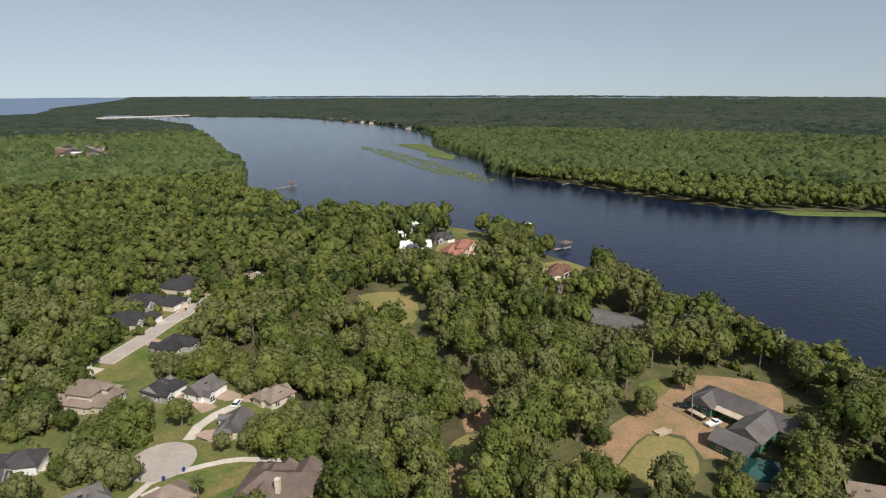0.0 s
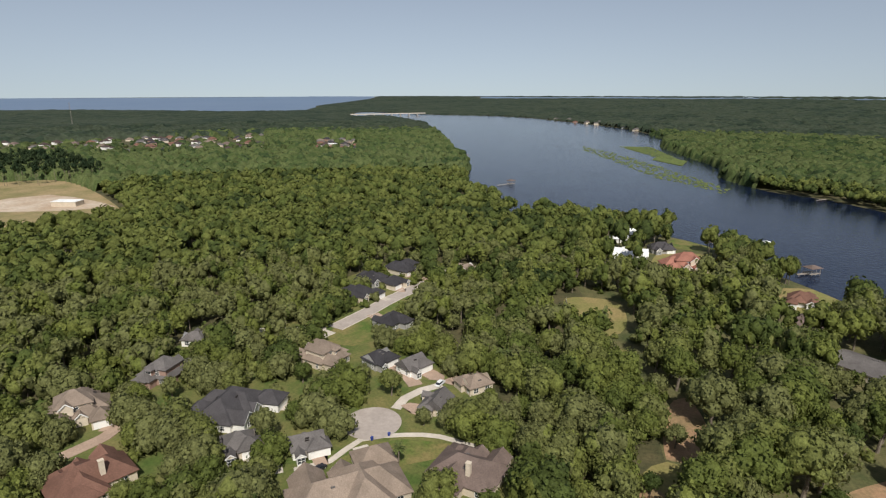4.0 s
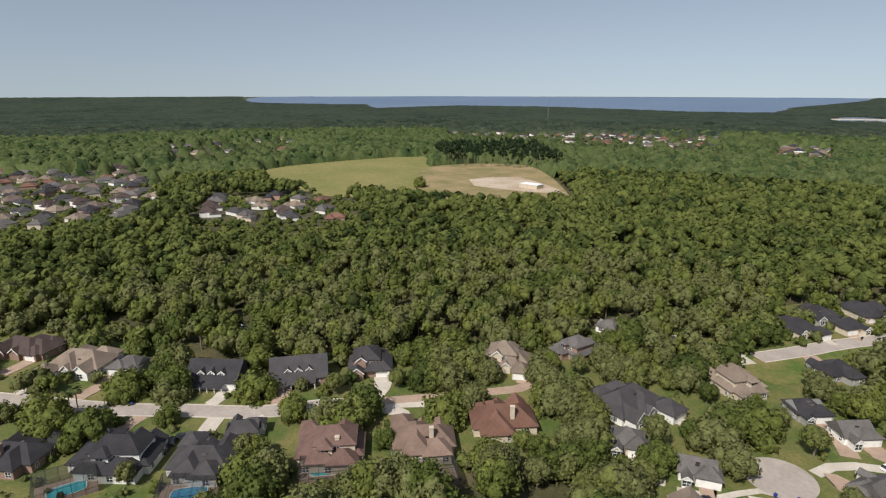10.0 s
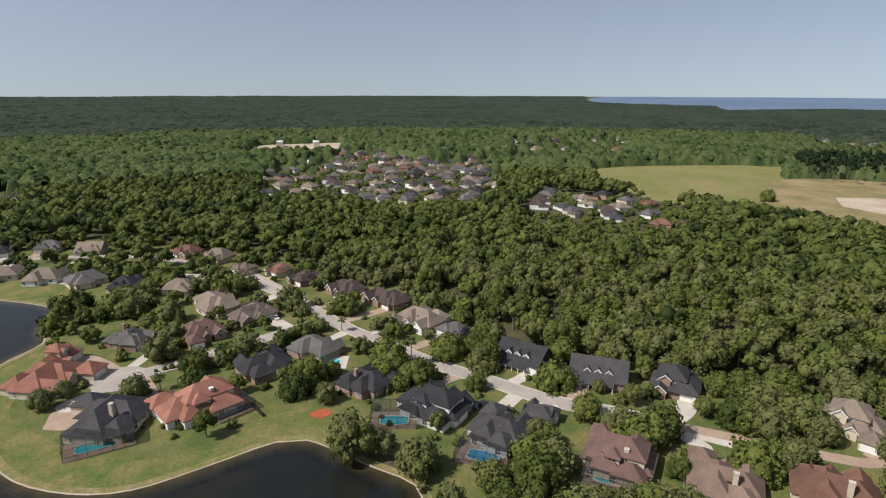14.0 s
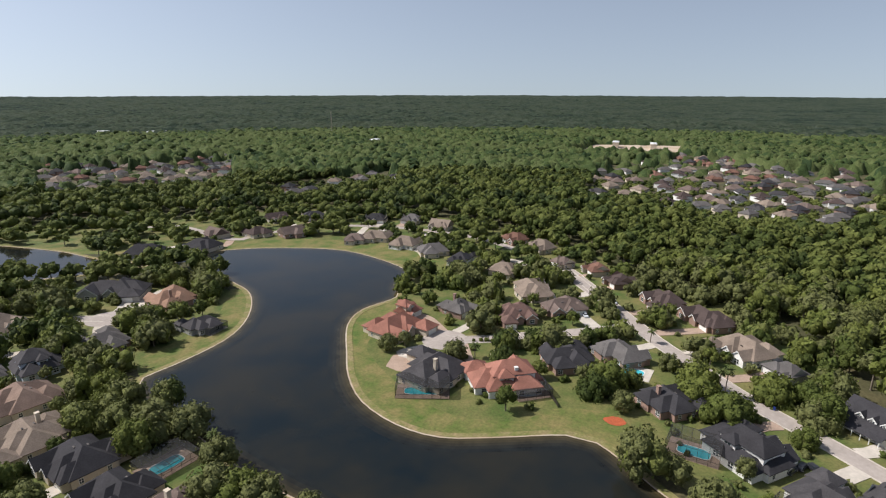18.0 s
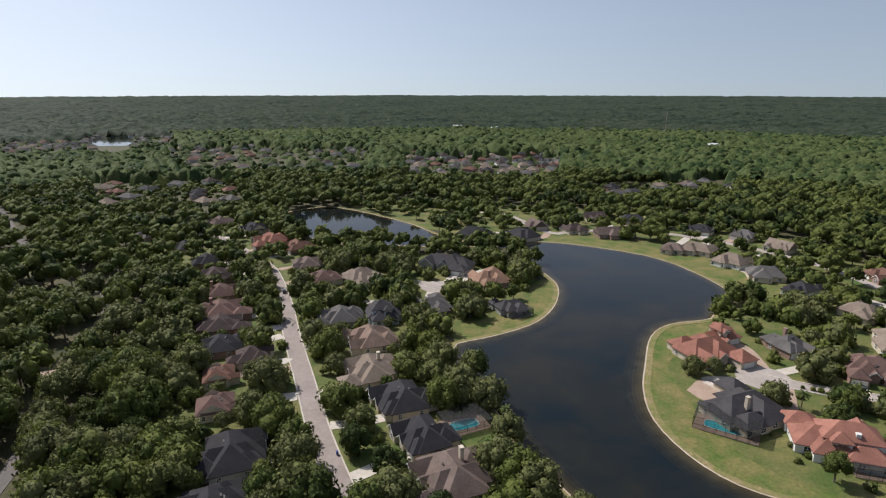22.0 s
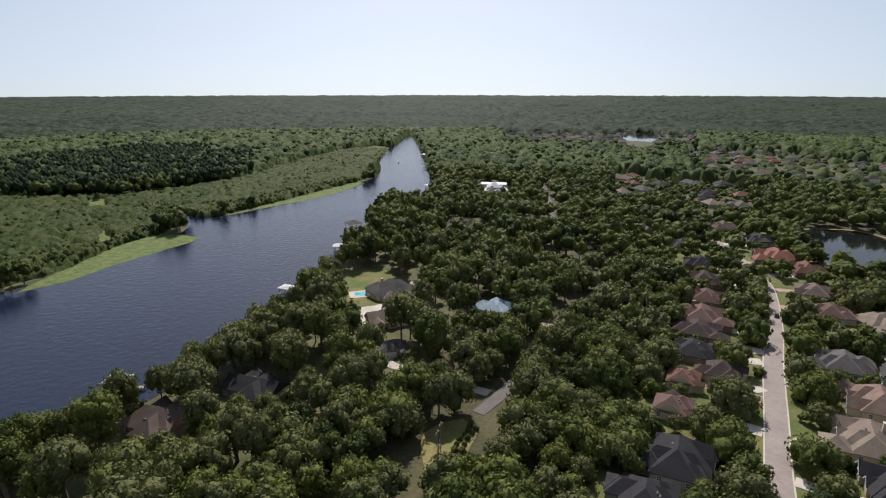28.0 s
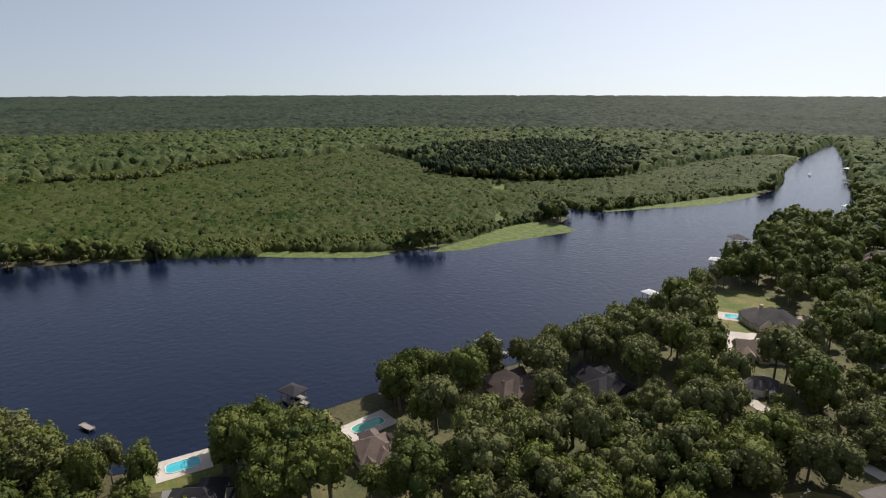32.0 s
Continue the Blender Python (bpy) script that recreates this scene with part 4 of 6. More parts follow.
house(-292, -119, 100, 12, 13, "rust", "cream", 1, "c")
house(-282, -99, 125, 12, 14, "charcoal", "white", 1, "c")
house(-124, -263, 166, 19, 16, "terracottatan", "brick", 1, "b")
house(-116, -223, 108, 13, 10, "slate", "grey", 1, "e", drive=False)
house(-82, -236, 157, 16, 15, "grey", "brick", 1, "b")
house(-59, -235, 157, 15, 12, "slate", "blue", 2, "b")
house(-40, -238, 165, 16, 15, "grey", "cream", 1, "b")
house(-41, -295, 155, 15, 14, "brownred", "cream", 1, "b")
house(-61, -291, 164, 18, 15, "tan", "cream", 1, "b")
house(-47, -211, 162, 18, 15, "tanbrown", "cream", 1, "b")
house(-41, -185, 159, 20, 14, "tan", "cream", 1, "b")
house(-46, -162, 165, 18, 16, "charcoal", "cream", 1, "a")
house(-46, -140, 171, 17, 13, "charcoal", "cream", 1, "a")
house(-47, -120, 164, 19, 16, "brown", "cream", 1, "b")
house(7, -150, 167, 19, 16, "charcoal", "grey", 1, "a")
house(12, -178, 153, 10, 13, "brownred", "cream", 1, "c")
house(11, -199, -176, 7, 12, "rust", "cream", 1, "c")
house(10, -225, 179, 14, 14, "charcoal", "brick", 1, "b")
house(-1, -211, 163, 11, 13, "darkbrown", "cream", 1, "a")
house(10, -247, 156, 15, 14, "darkbrown", "brick", 1, "b")
house(10, -265, 161, 18, 15, "brownred", "brick", 1, "b")
house(10, -290, 155, 15, 15, "brownred", "brick", 1, "a")
house(13, -319, 155, 17, 15, "darkbrown", "brick", 1, "b")
house(17, -351, 174, 14, 14, "charcoal", "brick", 1, "a")
house(-22, -386, 152, 20, 17, "terracotta", "brick", 1, "b")
house(-36, -364, 152, 16, 15, "rust", "brick", 1, "a")
house(-37, -324, 152, 15, 14, "brown", "cream", 1, "a")
house(55, -428, 157, 15, 15, "grey", "cream", 1, "a")
house(31, -387, 157, 14, 15, "charcoal", "cream", 1, "a")
house(10, -456, 158, 15, 15, "brown", "cream", 1, "a")
house(-13, -425, 158, 16, 14, "charcoal", "cream", 1, "c")
house(-113, -298, 143, 31, 15, "slate", "grey", 1, "b")
house(12, -129, -179, 15, 15, "charcoal", "grey", 1, "a")
house(151, -229, -112, 21, 13, "grey", "cream", 1, "b")
house(132, -197, -130, 17, 12, "tan", "cream", 1, "c")
house(95, -231, -133, 13, 13, "paleblue", "white", 1, "a")
house(138, -125, -172, 19, 13, "charcoal", "grey", 1, "c")
house(149, -96, -170, 18, 15, "brown", "brick", 1, "c")
house(179, -369, -152, 28, 18, "brown", "brick", 1, "b")
house(113, -174, -141, 5, 9, "grey", "cream", 1, "c")
house(217, -523, -152, 22, 16, "white", "white", 2, "c")
house(135, -42, -86, 11, 14, "brown", "cream", 1, "c")
house(132, 4, -111, 15, 15, "charcoal", "grey", 1, "c")
house(75, 232, -37, 23, 16, "grey", "cream", 1, "f")
house(-24, 397, 33, 22, 10, "white", "white", 2, "c")
house(-18, 355, 8, 20, 12, "white", "white", 1, "c")
house(-1, 377, 26, 14, 12, "slate", "grey", 1, "c")
house(12, 344, 19, 24, 15, "terracotta", "cream", 2, "b")
house(65, 304, -10, 12, 12, "rust", "white", 1, "b")
house(61, 270, -22, 13, 13, "brown", "cream", 1, "a")
house(84, 131, -7, 8, 10, "teal", "white", 1, "c")
house(105, 121, -16, 8, 12, "tan", "cream", 1, "c")

# ---- far suburbs ----
suburbs = []
dry_only = [np.array(o, float) for o in (LAKEFAR, FIELD, RIVER)] + [pond_clear]


def suburb(x0, y0, x1, y1, x2, y2, x3, y3, share=1.0, step=30, seed=3):
    """A patch of far streets: small houses with gabled or hipped roofs among trees."""
    poly = np.array([(x0, y0), (x1, y1), (x2, y2), (x3, y3)], float)
    suburbs.append(poly)
    rr = random.Random(seed)
    lo, hi = poly.min(0), poly.max(0)
    y = lo[1]
    while y < hi[1]:
        x = lo[0]
        while x < hi[0]:
            px, py = x + rr.uniform(-9, 9), y + rr.uniform(-9, 9)
            if rr.random() < share and inside(poly, np.array([px]), np.array([py]))[0] and not any(inside(o, np.array([px]), np.array([py]))[0] for o in dry_only) and not any(math.hypot(px - b[0], py - b[1]) < 19 for b in BUILT):
                far_house(px, py, rr)
            x += step
        y += step


FAR_KINDS = {}


JOIN = {}
FAR_COUNT = [0]


def far_house(x, y, rr):
    k = rr.randrange(10)
    if k not in FAR_KINDS:
        L, W, hz = 12.5 + k % 4 * 1.6, 9.5 + k % 3 * 1.3, 3.0 if k % 4 else 4.6
        w, r = Shape().box(-L / 2, -W / 2, 0, L / 2, W / 2, hz), Shape()
        hip(r, 0, 0, L, W, hz, 0.6)
        w2, r2 = Shape().box(-L * 0.3 - 3.5, -W / 2 - 4, 0, -L * 0.3 + 3.5, 0, 3.0), Shape()
        hip(r2, -L * 0.3, -W / 2, 7, 8, 3.0, 0.6)
        wall = ("cream", "white", "cream", "white", "brick")[k % 5]
        roof = ("grey", "tan", "brown", "grey", "charcoal", "tan", "slate", "grey", "darkbrown", "rust")[k]
        FAR_KINDS[k] = (w.mesh("wall", M["wall_" + wall]), r.mesh("roof", M["roof_" + roof]), w2.mesh("wall", M["wall_" + wall]), r2.mesh("roof", M["roof_" + roof]),
                        "far %s house with a %s roof" % (WALL_WORDS[wall], ROOF_WORDS[roof]))
    a, b, c, d, lb = FAR_KINDS[k]
    turn = rr.uniform(0, 360)
    BUILT.append((x, y, 0, 13, 13))
    FAR_COUNT[0] += 1
    if math.hypot(x, y) > 620 and FAR_COUNT[0] > 60:
        m = pose(x, y, 0, 0, 0, turn)
        for me in (a, b, c, d):
            JOIN.setdefault(me.materials[0].name, (me.materials[0], Shape()))[1].add([m @ v.co for v in me.vertices], [tuple(q.vertices) for q in me.polygons])
        return
    ob = thing("house", x, y, 0, turn, lb, "house", "far houses")
    part("wall", a, None, ob)
    part("roof", b, None, ob)
    part("wall", c, None, ob)
    part("roof", d, None, ob)


suburb(-486.5, -151.3, -506.2, -22.6, -734.4, 11.4, -830.5, -180.1, 1.0, 24)
suburb(-474.8, 25.0, -427.1, 134.7, -534.1, 159.6, -574.5, 37.5, 1.0, 20)
suburbs.append(np.array([(-417.1, 10.9), (-367.0, 122.3), (-436.2, 142.2), (-491.7, 19.0)], float))
suburb(365.3, -1016.6, 82.3, -1074.1, 134.0, -1670.2, 532.3, -1567.3, 0.55, 34, 9)
suburb(59.0, -764.0, -155.3, -667.0, -228.2, -981.3, 80.9, -1089.7, 0.5, 34, 11)
suburb(-470.5, 21.2, -457.6, 122.7, -527.2, 135.1, -552.0, 30.4, 1.0, 21)
suburb(-573.8, -208.3, -499.9, -108.6, -799.7, -82.0, -953.5, -266.4, 1.0, 24)
suburb(-988.8, 495.4, -866.9, 718.4, -1239.6, 1018.0, -1336.1, 665.0, 0.35, 40)
suburb(-799.0, 616.9, -620.3, 782.8, -855.5, 1074.8, -1066.1, 822.4, 0.5, 36)
suburb(-538.5, 801.0, -484.3, 840.9, -602.1, 1039.8, -651.9, 965.9, 0.9, 26)
suburb(-823.0, 12.9, -887.7, 188.4, -1196.2, 252.2, -1139.7, 18.1, 0.3, 42)
suburb(-219.7, -741.8, -364.5, -588.1, -444.8, -715.4, -266.1, -889.4, 0.7, 28)
suburb(76.3, -868.6, -58.6, -862.7, -70.9, -1054.7, 91.6, -1044.3, 0.7, 30)
suburb(400.8, -983.7, 105.3, -1200.8, 142.6, -1628.8, 601.6, -1526.8, 0.7, 40)
suburb(-185.2, -616.0, -357.0, -576.9, -484.8, -794.4, -239.9, -808.2, 0.9, 25)
suburb(-288.4, -603.0, -360.4, -578.9, -436.8, -708.6, -310.5, -740.8, 0.7, 28)
suburb(-328.6, 1634.5, -32.8, 1415.9, -36.6, 1585.7, -401.6, 2003.7, 0.7, 40)
suburb(-533.8, 791.1, -489.4, 843.1, -565.7, 978.9, -638.6, 952.0, 0.9, 26)
suburb(114.3, -564.8, -8.1, -526.8, -1.4, -682.4, 148.5, -723.0, 0.5, 30)
suburb(-850.9, 646.4, -703.6, 743.2, -937.1, 992.2, -1132.3, 864.0, 0.45, 36)
suburb(-526, -239, -538, -34, -868, -3, -792, -316, 0.5, 30, 21)
suburb(-468, -112, -555, -2, -836, -11, -761, -183, 0.5, 30, 22)
suburb(-313, -452, -473, -431, -533, -502, -349, -505, 0.6, 28, 23)
for nm, (mt, sh) in JOIN.items():
    what = "wall" if nm.startswith("wall") else "roof"
    tagged(new("far_house_" + what, sh.mesh("far_house_" + what, mt)), "far suburban houses among trees", "houses", "", "stuff")

# ---- pools, cars, docks and other things ----


def pool(x, y, rot, L, W, kind="pool", cage=0.0, deck="concrete"):
    """A swimming pool in its paved deck; cage: height of the screen enclosure round it, if any."""
    words = {"pool": "turquoise", "pooldark": "deep blue", "poolgreen": "green"}[kind]
    ob = thing("swimming_pool", x, y, 0, rot, "%s swimming pool %s" % (words, "under a dark screen enclosure" if cage else "in a pale paved deck"), "pool", "pools")
    dx, dy = L / 2 + 2.6, W / 2 + 2.4
    part("deck", Shape().box(-dx, -dy, 0, dx, dy, 0.16), M[deck], ob)
    n = 20
    v = [(L / 2 * math.copysign(abs(math.cos(k * math.tau / n)) ** 0.5, math.cos(k * math.tau / n)), W / 2 * math.copysign(abs(math.sin(k * math.tau / n)) ** 0.5, math.sin(k * math.tau / n)), 0.2) for k in range(n)]
    part("water", raw_mesh("water", v, [tuple(range(n))], M[kind]), None, ob)
    rim = Shape()
    for k in range(n):
        a, b = Vector(v[k]), Vector(v[(k + 1) % n])
        rim.tube(a, b, 0.16, 0.16, 4)
    part("coping", rim, M["white"], ob)
    if cage:
        nx = max(3, int(dx * 2 / 2.6))
        for k in range(nx + 1):
            px = -dx + 2 * dx * k / nx
            part("frame_rib", Shape().tube((px, -dy, 0), (px, -dy, cage), 0.06, 0.06, 4).tube((px, -dy, cage), (px, dy, cage + 0.5), 0.06, 0.06, 4).tube((px, dy, 0), (px, dy, cage + 0.5), 0.06, 0.06, 4), M["metal"], ob)
        for py, pz in ((-dy, cage), (0, cage + 0.25), (dy, cage + 0.5), (-dy, cage * 0.4)):
            part("frame_rail", Shape().tube((-dx, py, pz), (dx, py, pz), 0.06, 0.06, 4), M["metal"], ob)
        sc = Shape()
        c = [(-dx, -dy), (dx, -dy), (dx, dy), (-dx, dy)]
        top = [(*c[0], cage), (*c[1], cage), (*c[2], cage + 0.5), (*c[3], cage + 0.5)]
        sc.add(top + [(*q, 0.17) for q in c], [(0, 1, 2, 3), (4, 5, 1, 0), (5, 6, 2, 1), (7, 4, 0, 3)])
        part("screen", sc, M["screen"], ob)
    POOLS.append((x, y, rot, L + 5, W + 5))


CAR_PAINT = {}


def car(x, y, rot, paint=(0.7, 0.7, 0.7), kind="car", word="silver"):
    """A parked car: a body with bonnet and boot, a glazed cabin, four wheels."""
    if paint not in CAR_PAINT:
        CAR_PAINT[paint] = material("car_paint", paint, tuple(v * 0.94 for v in paint), 2, rough=0.3, spec=0.6)
    m = CAR_PAINT[paint]
    L, W = (5.7, 2.0) if kind == "pickup" else (4.8, 1.85)
    ob = thing(kind if kind == "pickup" else "car", x, y, 0.16, rot, "%s %s parked on pale paving" % (word, "pickup truck" if kind == "pickup" else "family car"), "car", "parked cars")
    prof = [(-L / 2, 0.4), (-L / 2 + 0.05, 0.85), (-L * 0.25, 1.0), (L * 0.22, 1.0), (L / 2 - 0.15, 0.85), (L / 2, 0.45), (L / 2 - 0.1, 0.3), (-L / 2 + 0.1, 0.3)]
    n = len(prof)
    b = Shape().add([(p, -W / 2, q) for p, q in prof] + [(p, W / 2, q) for p, q in prof], [tuple(range(n)), tuple(reversed(range(n, 2 * n)))] + [(k, n + k, n + (k + 1) % n, (k + 1) % n) for k in range(n)])
    part("body", b, m, ob)
    x0, x1, t0, t1 = (-0.2, L * 0.26, 0.1, L * 0.14) if kind == "pickup" else (-L * 0.42, L * 0.26, -L * 0.3, L * 0.12)
    w0, w1 = W / 2 - 0.08, W / 2 - 0.25
    cab = [(x0, -w0, 0.98), (x1, -w0, 0.98), (x1, w0, 0.98), (x0, w0, 0.98), (t0, -w1, 1.55), (t1, -w1, 1.55), (t1, w1, 1.55), (t0, w1, 1.55)]
    part("cabin_glass", Shape().add(cab, [(0, 1, 5, 4), (1, 2, 6, 5), (2, 3, 7, 6), (3, 0, 4, 7), (4, 5, 6, 7)]), M["glass"], ob)
    part("cabin_roof", Shape().box(t0 - 0.02, -w1 - 0.02, 1.54, t1 + 0.02, w1 + 0.02, 1.6), m, ob)
    for sx in (-1, 1):
        for sy in (-1, 1):
            wh = part("wheel", Shape().tube((sx * L * 0.31, sy * (W / 2 - 0.2), 0.34), (sx * L * 0.31, sy * (W / 2 + 0.02), 0.34), 0.34, 0.34, 10), M["rubber"], ob)
            part("rim", Shape().tube((sx * L * 0.31, sy * (W / 2 + 0.02), 0.34), (sx * L * 0.31, sy * (W / 2 + 0.04), 0.34), 0.2, 0.18, 8), M["white"], wh)


def dock(x, y, rot, length, roofed="", w=7.0, d=5.6):
    """A timber pier on piles; roofed: colour of the boathouse roof at its end."""
    ob = thing("boat_dock", x, y, 0, rot, "timber boat dock" + (" under a %s roof" % {"white": "white metal", "brown": "brown shingle", "charcoal": "dark shingle", "grey": "grey shingle", "paleblue": "pale metal"}[roofed] if roofed else "") + " over the river", "dock", "docks")
    part("walkway", Shape().box(0, -0.9, 0.9, length, 0.9, 1.1), M["wood"], ob)
    k = 0.5
    while k < length:
        for s in (-0.8, 0.8):
            part("pile", Shape().tube((k, s, -0.5), (k, s, 1.5), 0.14, 0.14, 6), M["wood"], ob)
        k += 4.0
    if roofed:
        cx = length + w / 2 - 1
        part("platform", Shape().box(length - 1, -d / 2, 0.9, length - 1 + w, -d / 2 + 1.6, 1.12).box(length - 1, d / 2 - 1.6, 0.9, length - 1 + w, d / 2, 1.12), M["wood"], ob)
        for px in (length - 0.5, cx, length + w - 1.5):
            for py in (-d / 2 + 0.3, d / 2 - 0.3):
                part("post", Shape().tube((px, py, -0.5), (px, py, 4.2), 0.14, 0.14, 6), M["wood"], ob)
        r = Shape()
        hip(r, cx, 0, w, d, 4.3, 0.42, 0.5)
        part("roof", r, M["roof_" + roofed], ob)


def palm(x, y, h=9.0):
    """A sabal palm: a slim ringed trunk and a head of drooping fronds."""
    ob = thing("palm_tree", x, y, 0, 0, "slim palm tree with a round head of fronds", "palm", "palms")
    part("trunk", Shape().tube((0, 0, 0), (0.15, 0.1, h * 0.5), 0.22, 0.18, 8).tube((0.15, 0.1, h * 0.5), (0.1, 0.3, h), 0.18, 0.16, 8), M["bark"], ob)
    rr = random.Random(int(x * 7 + y))
    for k in range(22):
        a, e = k * 2.4, rr.uniform(-0.3, 1.1)
        f = Shape()
        p = Vector((0.1, 0.3, h))
        d = Vector((math.cos(a) * math.cos(e), math.sin(a) * math.cos(e), math.sin(e)))
        s = Vector((-math.sin(a), math.cos(a), 0)) * 0.42
        q = []
        for j in range(4):
            wd = (0.25, 1.0, 0.8, 0.05)[j]
            q.append((p + s * wd, p - s * wd, p + Vector((0, 0, 0.14))))
            p = p + d * 0.75
            d = (d + Vector((0, 0, -0.42))).normalized()
        vs = [c for r in q for c in r]
        part("frond", f.add(vs, [(3 * j + i0, 3 * j + i1, 3 * j + 3 + i1, 3 * j + 3 + i0) for j in range(3) for i0, i1 in ((0, 2), (2, 1))]), M["palm"], ob)


def fence(x0, y0, x1, y1, h=1.8, mat="wood", label="weathered timber fence along a yard"):
    n = max(2, int(math.hypot(x1 - x0, y1 - y0) / 2.4))
    rot = math.degrees(math.atan2(y1 - y0, x1 - x0))
    ob = thing("fence", x0, y0, 0, rot, label, "fence", "fences")
    step = math.hypot(x1 - x0, y1 - y0) / n
    pm, pn = Shape().box(-0.07, -0.07, 0, 0.07, 0.07, h + 0.1).mesh("post", M[mat]), Shape().box(0.07, -0.03, 0.15, step - 0.07, 0.03, h).mesh("panel", M[mat])
    for k in range(n + 1):
        part("post", pm, None, ob, at=pose(k * step, 0, 0))
        if k < n:
            part("panel", pn, None, ob, at=pose(k * step, 0, 0))


def bin_(x, y, rot=0):
    ob = thing("wheelie_bin", x, y, 0.1, rot, "dark blue wheeled waste bin at the kerb", "bin", "bins")
    part("body", Shape().add([(-0.25, -0.28, 0.05), (0.25, -0.28, 0.05), (0.25, 0.28, 0.05), (-0.25, 0.28, 0.05), (-0.32, -0.36, 1.05), (0.32, -0.36, 1.05), (0.32, 0.36, 1.05), (-0.32, 0.36, 1.05)],
                             [(0, 3, 2, 1), (4, 5, 6, 7), (0, 1, 5, 4), (1, 2, 6, 5), (2, 3, 7, 6), (3, 0, 4, 7)]), M["bin"], ob)
    part("lid", Shape().box(-0.35, -0.4, 1.06, 0.35, 0.4, 1.14), M["bin"], ob)


M["bin"] = material("blue_plastic", (0.02, 0.04, 0.2), (0.025, 0.05, 0.24), 1, rough=0.5)

pool(-156.0, -31.6, 96, 9, 5, "pool", 4.2, "paver")
pool(-140.6, -3.4, 76, 9, 5, "pooldark", 3.2, "paver")
pool(-192.1, -64.9, 98, 12, 5.5, "pool", 0)
pool(-118.0, 54.5, 76, 9, 5, "pool", 3.0, "paver")
pool(-134.1, 30.2, 72, 8, 4, "pool", 3.0, "paver")
pool(-60.5, -144.1, -176, 9, 5, "pool", 3.0, "paver")
pool(-134.6, -114.3, 127, 13, 5, "pool", 4.0, "paver")
pool(-156.2, -84.7, 144, 7, 4, "pooldark", 3.0, "paver")
pool(153.7, 6.6, -85, 9, 4.8, "pool")
pool(150.8, -45.5, -75, 11, 4.5, "poolgreen")
pool(163.2, -222.8, -134, 9, 5, "pool")
pool(24.0, -170.6, 0, 5, 3, "pool")
pool(-118.4, -218.5, -164, 5, 3, "pool", 3.0)

car(-183.5, -6.4, 61, (0.08, 0.07, 0.065), "pickup", "dark bronze")
car(-199.7, 18.4, 160, (0.75, 0.75, 0.74), word="white")
car(-166.4, -6.3, 164, (0.02, 0.02, 0.025), word="black")
car(-162.7, -8.4, 163, (0.04, 0.04, 0.05), word="dark grey")
car(-243.7, 23.5, 30, (0.7, 0.72, 0.74), word="white")
car(-67.4, 167.7, 84, (0.75, 0.75, 0.74), word="white")
car(78.2, 166.0, -24, (0.02, 0.02, 0.025), "pickup", "black")
car(83.3, 156.2, 27, (0.72, 0.72, 0.72), "pickup", "white")
car(-80.4, 112.1, 82, (0.02, 0.02, 0.025), word="black")
car(0.5, -159.6, 130, (0.5, 0.52, 0.54), word="silver")
car(-20.3, -285.8, -91, (0.03, 0.03, 0.035), word="dark")
car(-164.2, 107.9, 40, (0.03, 0.03, 0.035), word="black")
car(-165.3, 110.5, 60, (0.7, 0.7, 0.7), word="silver")
car(-167.4, -3.5, 60, (0.03, 0.03, 0.035), word="black")
car(-173.2, -109.1, 128, (0.72, 0.72, 0.72), word="white")
car(-201.8, -84.9, 80, (0.6, 0.62, 0.64), word="silver")
car(-201.9, -82.5, 80, (0.03, 0.03, 0.03), word="black")
car(-231.3, -99.5, 40, (0.7, 0.72, 0.74), word="white")
car(-256.0, -95.8, 30, (0.7, 0.72, 0.74), word="white")

dock(27.2, 407.6, 47, 8, "grey")
dock(57.2, 400.8, 58, 6, "white")
dock(70.4, 351.9, 38, 8, "brown")
dock(-290.4, 797.3, 68, 14, "grey", 7, 6)
dock(-168.4, 581.8, 60, 18, "brown")
dock(136.8, 617.7, -135, 14, "")
dock(242.7, -353.2, 62, 16, "grey", 10, 9)
dock(173.7, -109.1, 28, 6, "paleblue")
dock(214.0, -283.4, 28, 6, "white")
dock(188.0, -204.6, 5, 5, "white")
dock(169.5, -31.1, 32, 4, "charcoal")
dock(182.7, 30.7, 36, 6, "")
dock(271.5, -507.0, -16, 12, "white", 7, 6)
dock(310.4, -585.1, -20, 12, "white", 7, 6)
dock(355.6, -654.7, 0, 14, "grey", 7, 6)
dock(413.5, -751.0, -7, 14, "white", 7, 6)
dock(464.1, -831.5, -15, 14, "grey", 7, 6)

for q in ((-193.5, -34.3, 9), (-194.3, -32.3, 10), (-70.4, -136.0, 8), (-166.7, -115.2, 5), (-49.4, 180.0, 10), (-46.9, 181.6, 9.5), (-60.5, 120.2, 7), (-151.1, -278.9, 10),
          (-155.7, -277.7, 10), (-221.6, -66.6, 5), (159.8, -203.1, 6), (156.3, 15.4, 8)):
    palm(*q)
for q in ((-73.8, 129.9), (-70.1, 133.7), (-195.1, -17.6), (-21.0, -142.6), (-14.4, -128.5), (-171.0, -129.2)):
    bin_(*q)
fence(-153.6, -73.1, -159.4, -79.2, 1.5, "metal", "dark metal picket fence by the lawn")
fence(-120.9, 45.7, -136.6, 49.9)
fence(26.9, -165.6, 17.2, -165.8, 1.8, "white", "white vinyl privacy fence")
fence(-41.3, 267.1, -32.7, 240.4, 1.4, "white", "low white fence round a clearing")
fence(-33.2, 243.7, -19.0, 211.2, 1.5)
fence(63.1, -116.0, 72.6, -136.1, 1.2)
mr = thing("mulch_bed", -157.4, -55.4, 0, 110, "ring of bright red mulch on the lawn", "garden bed")
